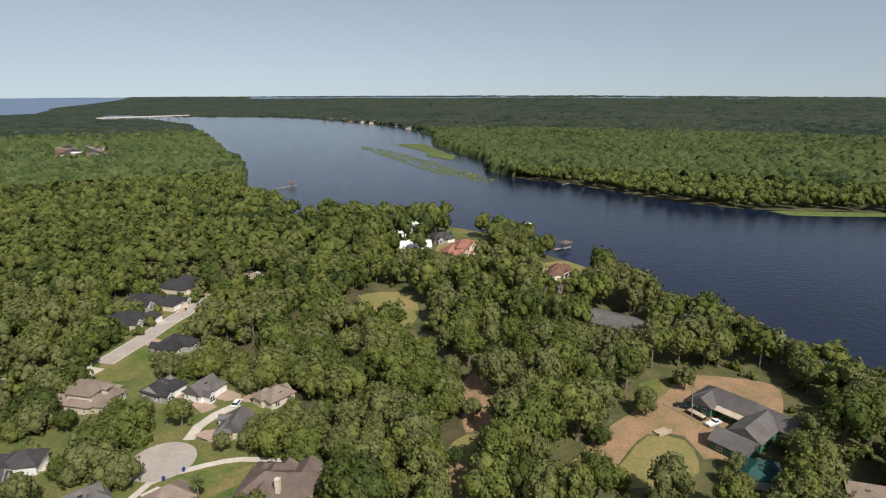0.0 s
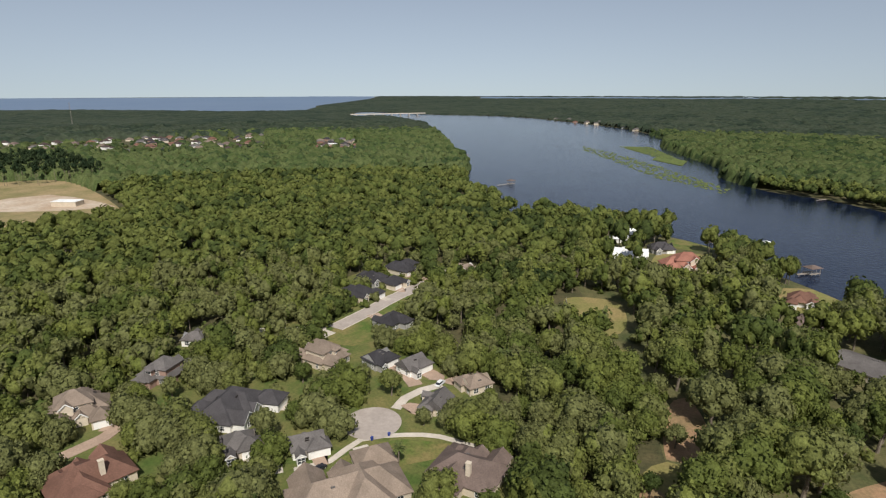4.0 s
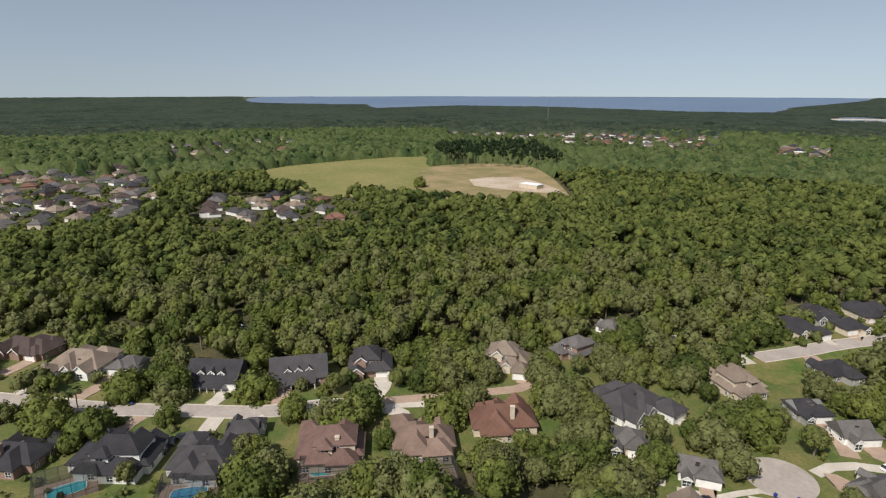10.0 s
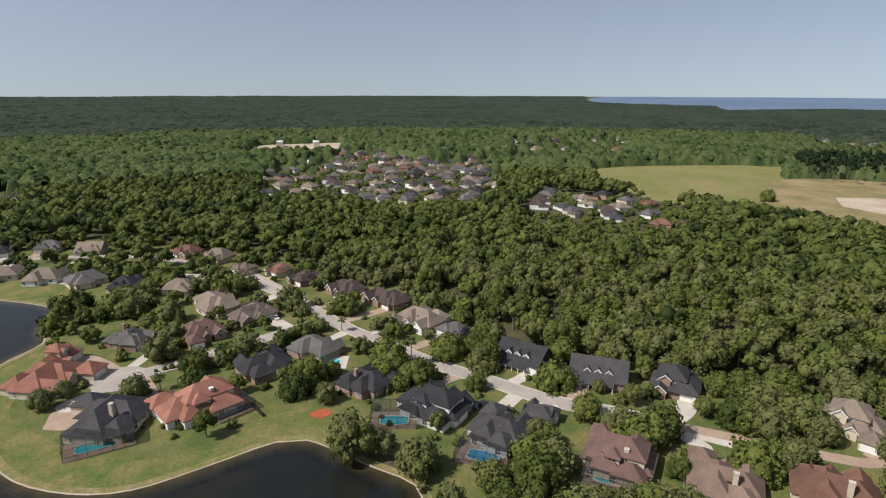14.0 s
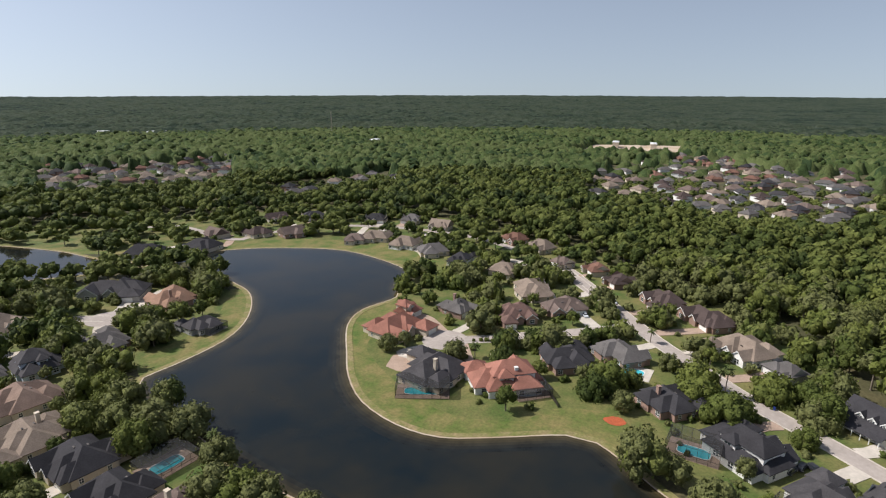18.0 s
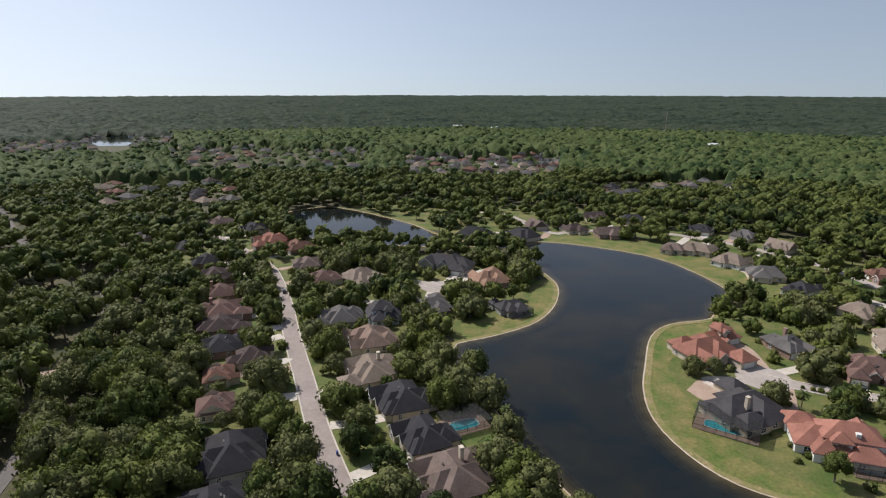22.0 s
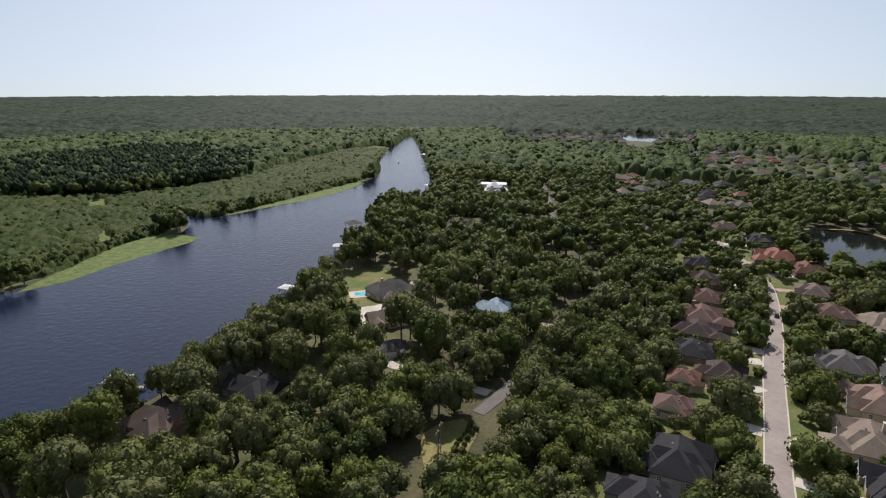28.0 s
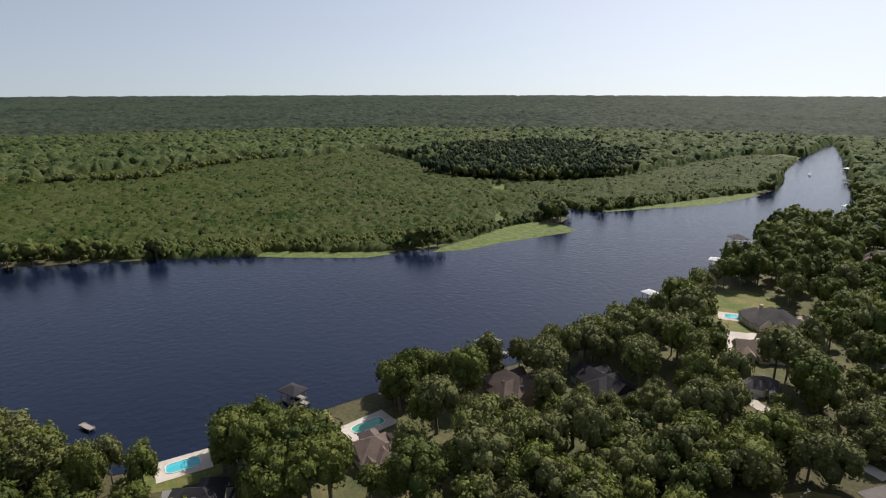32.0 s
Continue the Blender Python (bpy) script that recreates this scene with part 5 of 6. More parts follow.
part("mulch", raw_mesh("mulch", [(3.4 * math.cos(k * math.tau / 18) * (1 + 0.12 * math.sin(k * 5)), 2.6 * math.sin(k * math.tau / 18), 0.16) for k in range(18)], [tuple(range(18))], M["mulch"]), None, mr)


def pole(x, y, h=11.0, lean=0.0):
    ob = thing("utility_pole", x, y, 0, 0, "weathered wooden utility pole with a crossarm", "pole", "utility poles")
    part("shaft", Shape().tube((0, 0, 0), (lean, 0, h), 0.17, 0.11, 8), M["wood"], ob)
    part("crossarm", Shape().box(lean - 0.08, -1.1, h - 0.9, lean + 0.08, 1.1, h - 0.75), M["wood"], ob)


pole(78.0, 159.4, 11.5, -1.0)
pole(61.8, -114.6, 11)
pole(65.2, -120.1, 11)
pole(66.2, -124.0, 11)


def mast(x, y, h):
    """A far lattice radio mast."""
    ob = thing("radio_mast", x, y, 0, 0, "tall thin lattice radio mast above the woods", "mast", "masts")
    for a in (0, 2.1, 4.2):
        part("leg", Shape().tube((1.6 * math.cos(a), 1.6 * math.sin(a), 0), (0.5 * math.cos(a), 0.5 * math.sin(a), h), 0.22, 0.16, 4), M["wood"], ob)
    for k in range(8):
        z = h * (k + 0.5) / 8
        part("brace", Shape().tube((1.3, 0, z), (-0.6, 1.1, z + h / 16), 0.12, 0.12, 4).tube((-0.6, 1.1, z + h / 16), (-0.6, -1.1, z), 0.12, 0.12, 4), M["wood"], ob)


mast(-1559.6, 1141.4, 62)
mast(-842.2, -964.3, 52)

# a house under construction, green sheathing still bare
site = thing("house", 90.3, 160.6, 0, -51, "unfinished house with green sheathing and a grey shingle roof", "house", "houses")
for bx, by, bl, bw, bh, g in ((0, 3, 22, 10, 3.4, False), (-7, -1, 7, 9, 3.4, True), (10, -6, 9, 14, 3.4, True), (9, -17, 10, 8, 3.0, True), (15, 3, 10, 9, 3.4, True)):
    wsh, rsh = Shape().box(bx - bl / 2, by - bw / 2, 0, bx + bl / 2, by + bw / 2, bh), Shape()
    rise = hip(rsh, bx, by, bl, bw, bh, 0.62, 0.5, gable=g)
    if g:
        a_, b_ = max(bl, bw) / 2, min(bl, bw) / 2
        for sx in (-1, 1):
            tri = [(sx * a_, -b_, bh - 0.05), (sx * a_, b_, bh - 0.05), (sx * a_, 0, bh + b_ * 0.62)]
            wsh.add([(bx + (q[0] if bl >= bw else -q[1]), by + (q[1] if bl >= bw else q[0]), q[2]) for q in tri], [(0, 1, 2)])
    part("wall", wsh, M["greenwrap"], site)
    part("roof", rsh, M["roof_grey"], site)
for k in range(6):
    part("porch_post", Shape().box(-3 + k * 2.4, -4.2, 0, -2.8 + k * 2.4, -4.0, 3.0), M["greenwrap"], site)
part("porch_roof", Shape().add([(-3.6, -2, 3.6), (9.6, -2, 3.6), (9.6, -4.6, 3.0), (-3.6, -4.6, 3.0), (-3.6, -2, 3.4), (9.6, -2, 3.4), (9.6, -4.6, 2.8), (-3.6, -4.6, 2.8)],
                               [(3, 2, 1, 0), (4, 5, 6, 7), (2, 3, 7, 6), (1, 2, 6, 5), (3, 0, 4, 7)]), M["sand"], site)
for wx, wy in ((-8.5, -5.55), (-5.5, -5.55), (7.5, -13.05), (12.2, -13.05), (7.0, -21.05), (11, -21.05)):
    window(site, wx, wy, 1.7, "front", 1.3, 1.5)
BUILT.append((90.3, 160.6, -51, 32, 22))
BUILT.append((80.2, 146.5, -51, 14, 12))
lum = thing("lumber_pile", 66.0, 152.0, 0, 25, "stack of pale timber boards on bare earth", "lumber")
for k in range(9):
    part("board", Shape().box(-2.5, -1.4 + 0.7 * (k % 4), 0.02 + 0.35 * (k // 4), 2.2 + 0.2 * (k % 3), -0.85 + 0.7 * (k % 4), 0.33 + 0.35 * (k // 4)), M["sand"], lum)
skip = thing("dumpster", 79.9, 160.6, 0.05, -59, "open metal skip full of pale rubble", "skip")
part("tub", Shape().add([(-2.6, -1.1, 0), (2.6, -1.1, 0), (2.6, 1.1, 0), (-2.6, 1.1, 0), (-3, -1.2, 1.5), (3, -1.2, 1.5), (3, 1.2, 1.5), (-3, 1.2, 1.5)], [(0, 3, 2, 1), (0, 1, 5, 4), (1, 2, 6, 5), (2, 3, 7, 6), (3, 0, 4, 7)]), M["metal"], skip)
part("rubble", Shape().add([(-2.9, -1.15, 1.3), (2.9, -1.15, 1.3), (2.9, 1.15, 1.3), (-2.9, 1.15, 1.3), (-1, 0.2, 1.9), (1.2, -0.2, 1.8)], [(0, 1, 5, 4), (2, 3, 4, 5), (1, 2, 5), (3, 0, 4)]), M["sand"], skip)

# the far bridge
bx0, by0, bx1, by1 = -1085.6, 1847.5, -887.4, 2061.7
blen = math.hypot(bx1 - bx0, by1 - by0)
br = thing("bridge", bx0, by0, 0, math.degrees(math.atan2(by1 - by0, bx1 - bx0)), "long low concrete road bridge over the river mouth", "bridge")
part("bridge_deck", Shape().box(0, -6, 7, blen, 6, 8.4), M["concrete"], br)
for s in (-5.8, 5.8):
    part("parapet", Shape().box(0, s - 0.2, 8.4, blen, s + 0.2, 9.6), M["concrete"], br)
k = 20.0
while k < blen:
    part("pier", Shape().box(k - 1, -5, -0.5, k + 1, 5, 7), M["concrete"], br)
    k += 34.0
bt = thing("motorboat", 430.1, -681.6, 0.1, -58, "small white motorboat on the river", "boat")
part("hull", Shape().add([(-3, -1.2, 0), (2, -1.2, 0), (2, 1.2, 0), (-3, 1.2, 0), (-3, -1.4, 1), (2.2, -1.4, 1.1), (4.2, 0, 1.3), (2.2, 1.4, 1.1), (-3, 1.4, 1)],
                         [(0, 1, 5, 4), (1, 6, 5), (1, 2, 6), (2, 7, 6), (2, 3, 8, 7), (3, 0, 4, 8), (4, 5, 6, 7, 8)]), M["white"], bt)
part("console", Shape().box(-0.6, -0.6, 1.05, 0.6, 0.6, 2.2), M["white"], bt)
# pale roofs far off: large commercial ones, and a small barn by the meadow
for q, L_, W_ in (((-524.6, -1364.7), 36, 12), ((-559.2, -1307.4), 40, 14), ((-605.1, -1262.7), 46, 14), ((-757.9, -754.8), 30, 14), ((-776.0, -722.0), 26, 14), ((-517.2, -1346.3), 36, 14), ((-618.5, -1275.8), 40, 14),
                  ((-537.3, -1363.2), 40, 12), ((-985.8, -390.2), 30, 10), ((-992.5, -327.2), 34, 10), ((231.1, -551.1), 26, 14), ((-491.5, 343.0), 22, 12), ((-568.6, 891.2), 24, 12), ((345.4, 997.7), 10, 8)):
    cb = thing("warehouse", *q, 0, 20, "low flat pale commercial building far off", "building", "far buildings")
    part("wall", Shape().box(-L_ / 2, -W_ / 2, 0, L_ / 2, W_ / 2, 10 if L_ > 26 else 4.5), M["wall_cream"], cb)
    rf = Shape()
    hip(rf, 0, 0, L_, W_, 10 if L_ > 26 else 4.5, 0.15, 0.4)
    part("roof", rf, M["roof_white"], cb)
    BUILT.append((*q, 20, L_ + 10, W_ + 10))

# ---- trees ----
ICO_V = np.array([(0, 0, -1), (0.724, -0.526, -0.447), (-0.276, -0.851, -0.447), (-0.894, 0, -0.447), (-0.276, 0.851, -0.447), (0.724, 0.526, -0.447),
                  (0.276, -0.851, 0.447), (-0.724, -0.526, 0.447), (-0.724, 0.526, 0.447), (0.276, 0.851, 0.447), (0.894, 0, 0.447), (0, 0, 1)])
ICO_F = np.array([(0, 1, 2), (1, 0, 5), (0, 2, 3), (0, 3, 4), (0, 4, 5), (1, 5, 10), (2, 1, 6), (3, 2, 7), (4, 3, 8), (5, 4, 9), (1, 10, 6), (2, 6, 7), (3, 7, 8),
                  (4, 8, 9), (5, 9, 10), (6, 10, 11), (7, 6, 11), (8, 7, 11), (9, 8, 11), (10, 9, 11)])
rng = np.random.default_rng(7)


def crown(lobes, sprigs, low=-0.35, tall=0.95, size=0.16, core=0.85, lobe=0.36):
    """A domed crown of unit radius: uneven lobes over a dome, each a rough core wrapped in many small leaf sprigs."""
    V, F, o = [], [], 0
    for i in range(lobes):
        z = 1 - (i + 0.4) / lobes * (1 - low)
        a = i * 2.4 + rng.uniform(-0.5, 0.5)
        q = math.sqrt(max(0, 1 - z * z))
        r = lobe * rng.uniform(0.75, 1.2)
        k = rng.uniform(0.82, 1.06) * (1 - lobe * 0.8)
        c = np.array((math.cos(a) * q * k, math.sin(a) * q * k, z * k * tall))
        v = ICO_V * rng.uniform(0.85, 1.1, (12, 1)) * r * core + c
        V.append(v)
        F.append(ICO_F + o)
        o += 12
        d = rng.normal(size=(sprigs, 3)) + c * 1.1 + np.array((0, 0, 0.2))
        d /= np.linalg.norm(d, axis=1)[:, None]
        p = c + d * r * rng.uniform(0.82, 1.12, (sprigs, 1))
        nrm = d + rng.normal(size=(sprigs, 3)) * 0.45
        nrm /= np.linalg.norm(nrm, axis=1)[:, None]
        u = np.cross(nrm, rng.normal(size=(sprigs, 3)))
        u /= np.linalg.norm(u, axis=1)[:, None]
        w = np.cross(nrm, u)
        s = rng.uniform(0.6, 1.25, (sprigs, 1)) * size
        quad = np.stack([p + u * s, p + w * s * 0.7 + nrm * s * 0.2, p - u * s, p - w * s * 0.7 - nrm * s * 0.15], 1).reshape(-1, 3)
        V.append(quad)
        q = np.arange(sprigs)[:, None] * 4 + o
        F.append(np.concatenate([q + np.array([[0, 1, 2]]), q + np.array([[0, 2, 3]])]))
        o += 4 * sprigs
    V = np.concatenate(V)
    V[:, :2] /= np.abs(V[:, :2]).max()
    return V, np.concatenate(F)


NEAR = [crown(15, 46, -0.45, rng.uniform(0.75, 1.0), 0.078, 0.84, rng.uniform(0.4, 0.47)) for _ in range(7)]
HALF = [crown(9, 20, -0.4, rng.uniform(0.75, 1.0), 0.13, 0.86, 0.48) for _ in range(7)]
MID = [crown(4, 9, -0.15, rng.uniform(0.75, 1.0), 0.26, 0.95, 0.56) for _ in range(8)]
THIN = [crown(3, 6, -0.1, rng.uniform(0.75, 1.0), 0.27, 0.95, 0.6) for _ in range(8)]
FAR = [crown(1, 6, -0.2, 0.8, 0.4, 1.3, 0.75) for _ in range(6)]


def trunk_shape(h, r, limbs=5, seed=1):
    rr = random.Random(seed)
    s = Shape()
    s.tube((0, 0, -0.1), (0.05, 0.02, h * 0.45), r, r * 0.75, 7)
    for k in range(limbs):
        a = k * 2.4 + rr.random()
        z = h * rr.uniform(0.32, 0.45)
        s.tube((0.04, 0.02, z), (math.cos(a) * h * 0.22, math.sin(a) * h * 0.22, h * rr.uniform(0.62, 0.8)), r * 0.5, r * 0.15, 5)
    return s


def forest(name, spots, kinds, mat, label, trunks=False, flat=1.0, reach=0.68):
    """Many trees joined: spots holds x, y, crown radius and height of each."""
    if not len(spots):
        return
    V, F, o = [], [], 0
    pick = rng.integers(0, len(kinds), len(spots))
    ang = rng.uniform(0, math.tau, len(spots))
    for k in range(len(kinds)):
        sel = np.where(pick == k)[0]
        if not len(sel):
            continue
        v, f = kinds[k]
        s, a = spots[sel], ang[sel]
        ca, sa = np.cos(a)[:, None], np.sin(a)[:, None]
        x = (v[:, 0] * ca - v[:, 1] * sa) * s[:, 2:3] + s[:, 0:1]
        y = (v[:, 0] * sa + v[:, 1] * ca) * s[:, 2:3] + s[:, 1:2]
        deep = np.maximum(s[:, 2:3] * flat, reach * s[:, 3:4] / np.ptp(v[:, 2]))
        z = np.maximum(0.15, s[:, 3:4] + deep * (v[:, 2] - v[:, 2].max()))
        V.append(np.stack([x, y, z], 2).reshape(-1, 3))
        F.append((f[None] + (np.arange(len(sel)) * len(v))[:, None, None] + o).reshape(-1, 3))
        o += len(sel) * len(v)
    tagged(new(name, array_mesh(name, np.concatenate(V), np.concatenate(F), mat)), label, "trees", "", "stuff")
    if trunks:
        n = 5
        k = np.arange(n) * math.tau / n
        s = spots
        ring = np.stack([np.cos(k), np.sin(k)], 1)
        lo = np.concatenate([s[:, None, :2] + ring * (0.045 * s[:, None, 2:3] + 0.06), np.zeros((len(s), n, 1))], 2)
        hi = np.concatenate([s[:, None, :2] + ring * (0.03 * s[:, None, 2:3] + 0.03), np.repeat(s[:, None, 3:4] * 0.62, n, 1)], 2)
        v = np.concatenate([lo, hi], 1).reshape(-1, 3)
        f = np.array([(i, (i + 1) % n, n + (i + 1) % n) for i in range(n)] + [(i, n + (i + 1) % n, n + i) for i in range(n)])
        f = (f[None] + (np.arange(len(s)) * 2 * n)[:, None, None]).reshape(-1, 3)
        tagged(new(name + "_trunks", array_mesh(name + "_trunks", v, f, M["bark"])), "grey-brown trunks under the canopy", "trunks", "", "stuff")


def grid_spots(r0, r1, step, jitter=0.42):
    n = int(r1 / step) + 1
    g = np.arange(-n, n + 1) * step
    x, y = np.meshgrid(g, g)
    x, y = x.ravel() + rng.uniform(-jitter, jitter, x.size) * step, y.ravel() + rng.uniform(-jitter, jitter, x.size) * step
    d = np.hypot(x, y)
    ok = (d >= r0) & (d < r1)
    return x[ok], y[ok]


rough_ground = opens[3:6]


def free_of(x, y, margin):
    """Where a tree of that crown radius may stand: off water, roads, drives, houses, pools and open ground."""
    ok = np.ones(x.shape, bool)
    for wpoly in waters:
        if np.abs(wpoly).max() < 3000 or x.size:
            ok &= ~inside(wpoly, x, y)
    for o in opens:
        ok &= ~inside(o, x, y)
        for ax, ay in () if any(o is k for k in rough_ground) else ((0.5, 0), (-0.5, 0), (0, 0.5), (0, -0.5)):
            ok &= ~inside(o, x + ax * margin, y + ay * margin)
    far_off = np.hypot(x, y)
    r_lo, r_hi = (far_off.min() - 60, far_off.max() + 60) if x.size else (0, 1)
    for l, wd in ROADS:
        if np.hypot(l[:, 0], l[:, 1]).max() < r_lo or np.hypot(l[:, 0], l[:, 1]).min() > r_hi:
            continue
        ok &= line_distance(l, x, y) > wd / 2 + margin * 0.25 + 0.6
    for l in DRIVES:
        if not r_lo < math.hypot(*l[0]) < r_hi:
            continue
        ok &= line_distance(l, x, y) > 1.8 + margin * 0.12
    for bx, by, rot, L, W in BUILT + POOLS:
        if not r_lo < math.hypot(bx, by) < r_hi:
            continue
        c, s = math.cos(radians(rot)), math.sin(radians(rot))
        lx, ly = c * (x - bx) + s * (y - by), -s * (x - bx) + c * (y - by)
        ok &= (np.abs(lx) > L / 2 + margin * 0.2 + 0.4) | (np.abs(ly) > W / 2 + margin * 0.2 + 1.6)
    return ok


def stand(r0, r1, step, rad, high, yard_keep):
    x, y = grid_spots(r0, r1, step)
    east = inside(yard_e, x, y)
    yards = inside(yard_w, x, y) | east
    east &= y < 90
    half = inside(yard_r, x, y) | inside(yard_n, x, y)
    town = np.zeros(x.shape, bool)
    for o in suburbs:
        town |= inside(o, x, y)
    keep = rng.uniform(size=x.size)
    ok = np.where(yards, keep < yard_keep * np.where(east, 0.8, 1.0), np.where(half, keep < 0.82, np.where(town, keep < 0.8, keep < 0.98)))
    x, y, yards, town = x[ok], y[ok], yards[ok], town[ok]
    r = rng.uniform(*rad, x.size) * np.where(town, 0.8, np.where(east[ok], 0.98, 1.0))
    h = np.clip(r * rng.uniform(1.35, 2.0, x.size) + 2.0, high[0] * 0.8, high[1]) * np.where(yards, np.where(east[ok], 0.72, 0.8), np.where(town, 0.42, 1.0))
    h = np.where(half[ok], h * 1.25 + 1.0, h)
    for o in suburbs:
        k_ = 1 + 40 / np.maximum(np.hypot(x, y), 1)
        h = np.where(inside(o, x * k_, y * k_) & ~town, h * 0.7, h)
    ok = free_of(x, y, r)
    # the open side of each garden has low trees or none
    for bx, by, rot, L, W in BUILT:
        d = math.hypot(bx, by)
        if d > r1 + 60 or d < r0 - 10 or d > 640:
            continue
        along, lat = -((x - bx) * bx + (y - by) * by) / d, np.abs((x - bx) * by - (y - by) * bx) / d
        gap = np.maximum(along - W * 0.4, 0)
        low = 3.0 + gap * 100 / d
        cut = (along > 1) & (lat < L * 0.42 + 0.5 * r) & (h > low) & (rng.uniform(size=x.size) < 0.8)
        h = np.where(cut, low, h)
        r = np.where(cut, np.minimum(r, 0.3 * h + 1.2), r)
        ok &= ~(cut & (h < 4.2))
    return np.stack([x, y, r, h], 1)[ok]


SWAMP = [(352, -40), (335, -110), (335, -180), (380, -290), (372, -500), (480, -760), (540, -850), (600, -875), (578, -694), (505, -450), (516, -342), (578, -296), (683, -306), (900, -301), (852, -167), (884, -96),
         (830, 40), (745, 167), (700, 330), (500, 330), (440, 180), (400, 60)]
sheet("marsh_ground", SWAMP, 2 * Z, M["marsh"], "olive marsh ground under the scrub", "marsh", step=30)
swamp = np.array(SWAMP, float)

near = stand(112, 215, 9.3, (4.2, 9.2), (8.5, 15.5), 1.0)
near = near[np.argsort(np.hypot(near[:, 0], near[:, 1]))]
# single trees: those that stand about the houses and lawns
crown_meshes = [array_mesh("crown", v, f, M["leaf"]) for v, f in NEAR]
trunk_meshes = [trunk_shape(1.0, 0.032, 5, k).mesh("trunk", M["bark"]) for k in range(4)]
homely = inside(yard_w, near[:, 0], near[:, 1]) | inside(yard_e, near[:, 0], near[:, 1]) | inside(yard_n, near[:, 0], near[:, 1]) | inside(yard_r, near[:, 0], near[:, 1])
order = np.concatenate([np.where(homely)[0], np.where(~homely)[0]])
singles, rest = near[order[:300]], near[order[300:]]


def tree(x, y, r, h, k=0, label="broad green live oak with a rounded, lobed crown"):
    ob = thing("oak_tree", x, y, 0, 0, label, "tree", "oaks about the houses")
    part("trunk", trunk_meshes[k % 4], None, ob, at=Matrix.Diagonal((h, h, h, 1)))
    top, foot = NEAR[k % 7][0][:, 2].max(), NEAR[k % 7][0][:, 2].min()
    deep = max(r, 0.68 * h / (top - foot))
    part("crown", crown_meshes[k % 7], None, ob, at=Matrix.Translation((0, 0, h - deep * top)) @ Euler((0, 0, k * 1.7)).to_matrix().to_4x4() @ Matrix.Diagonal((r, r, deep, 1)))
    return ob


for k, (x, y, r, h) in enumerate(singles):
    tree(x, y, r, h, k)
for k, (x, y, r, h) in enumerate(((33.7, 126.2, 4.6, 8), (45.3, 127.5, 3.8, 6), (63.8, 161.6, 5.0, 10), (45.5, 145.2, 3.6, 7), (97.9, 138.6, 5.2, 10), (82.8, 177.6, 4.4, 9),
                                  (9.0, 158.4, 3.4, 8), (3.2, 134.9, 3.0, 7), (11.2, 128.0, 3.2, 6.5), (78.6, 133.0, 3.8, 6.5))):
    tree(x, y, r, h, k + 2, "young green oak on bare ground")
tree(-547.4, 241.2, 8.5, 12, 3, "lone round oak in the open meadow")


def shrub(x, y, r, k=0, label="round dark green clipped shrub"):
    ob = thing("shrub", x, y, 0, 0, label, "shrub", "garden shrubs")
    part("foliage", crown_meshes[k % 7], None, ob, at=Matrix.Translation((0, 0, r * 0.45)) @ Euler((0, 0, k * 2.1)).to_matrix().to_4x4() @ Matrix.Diagonal((r, r, r * 1.1, 1)))
    part("trunk", trunk_meshes[k % 4], None, ob, at=Matrix.Diagonal((r, r, r, 1)))


for (ax, ay), (bx_, by_), n in (((63.4, -122.4), (65.4, -143.5), 9), ((61.1, -122.5), (63.1, -140.1), 7), ((-157.1, -123.5), (-164.3, -116.8), 5), ((-178.4, -124.5), (-187.7, -110.6), 7),
                              ((-168.6, -45.7), (-153.7, -32.2), 5), ((-144.2, -107.5), (-144.6, -89.4), 4)):
    for k in range(n):
        shrub(ax + (bx_ - ax) * k / (n - 1) + 0.5 * math.sin(k * 5), ay + (by_ - ay) * k / (n - 1) + 0.5 * math.cos(k * 7), 0.9 + 0.5 * ((k * 7) % 5) / 5, k)
forest("oak_wood", rest, NEAR, M["wood_leaf"], "dense green oak woodland around the houses", trunks=True)
forest("oak_wood", stand(0, 104, 9.5, (4.4, 7.4), (9, 13), 0.9), MID, M["wood_leaf"], "oak woodland below the drone", trunks=True)
row = curve([(157, 28), (154, 9), (165, -20), (163, -33), (167, -61), (164, -105), (168, -133), (174, -187), (211, -278), (229, -330)], 5.5)
row = np.concatenate([row, row]) + np.stack([rng.uniform(-13, -2, 2 * len(row)), rng.uniform(-3, 3, 2 * len(row))], 1)
row = np.stack([row[:, 0], row[:, 1], rng.uniform(3.6, 6.2, len(row)), rng.uniform(13, 18.5, len(row))], 1)[rng.uniform(size=len(row)) < 0.8]
north = curve([(170, 60), (181, 93), (141, 169), (104, 236), (87, 299), (55, 350), (12, 409), (-60, 440)], 5.5)
north = np.concatenate([north, north]) + np.stack([rng.uniform(-9, -1, 2 * len(north)), rng.uniform(-7, 1, 2 * len(north))], 1)
north = np.stack([north[:, 0], north[:, 1], rng.uniform(3.6, 6.0, len(north)), rng.uniform(11, 16.5, len(north))], 1)[rng.uniform(size=len(north)) < 0.7]
row = np.concatenate([row, north])
row = row[free_of(row[:, 0], row[:, 1], row[:, 2] * 0.6)]
forest("riverside_oaks", row, NEAR, M["wood_leaf"], "tall oaks and cypresses along the river bank", trunks=True)
bx, by = grid_spots(118, 330, 6.6)
ok = (inside(yard_w, bx, by) | inside(yard_e, bx, by) | inside(yard_n, bx, by)) & (rng.uniform(size=bx.size) < 0.34)
bx, by = bx[ok], by[ok]
br_ = rng.uniform(1.3, 3.4, bx.size)
bush = np.stack([bx, by, br_, br_ * rng.uniform(1.0, 1.7, bx.size)], 1)[free_of(bx, by, br_)]
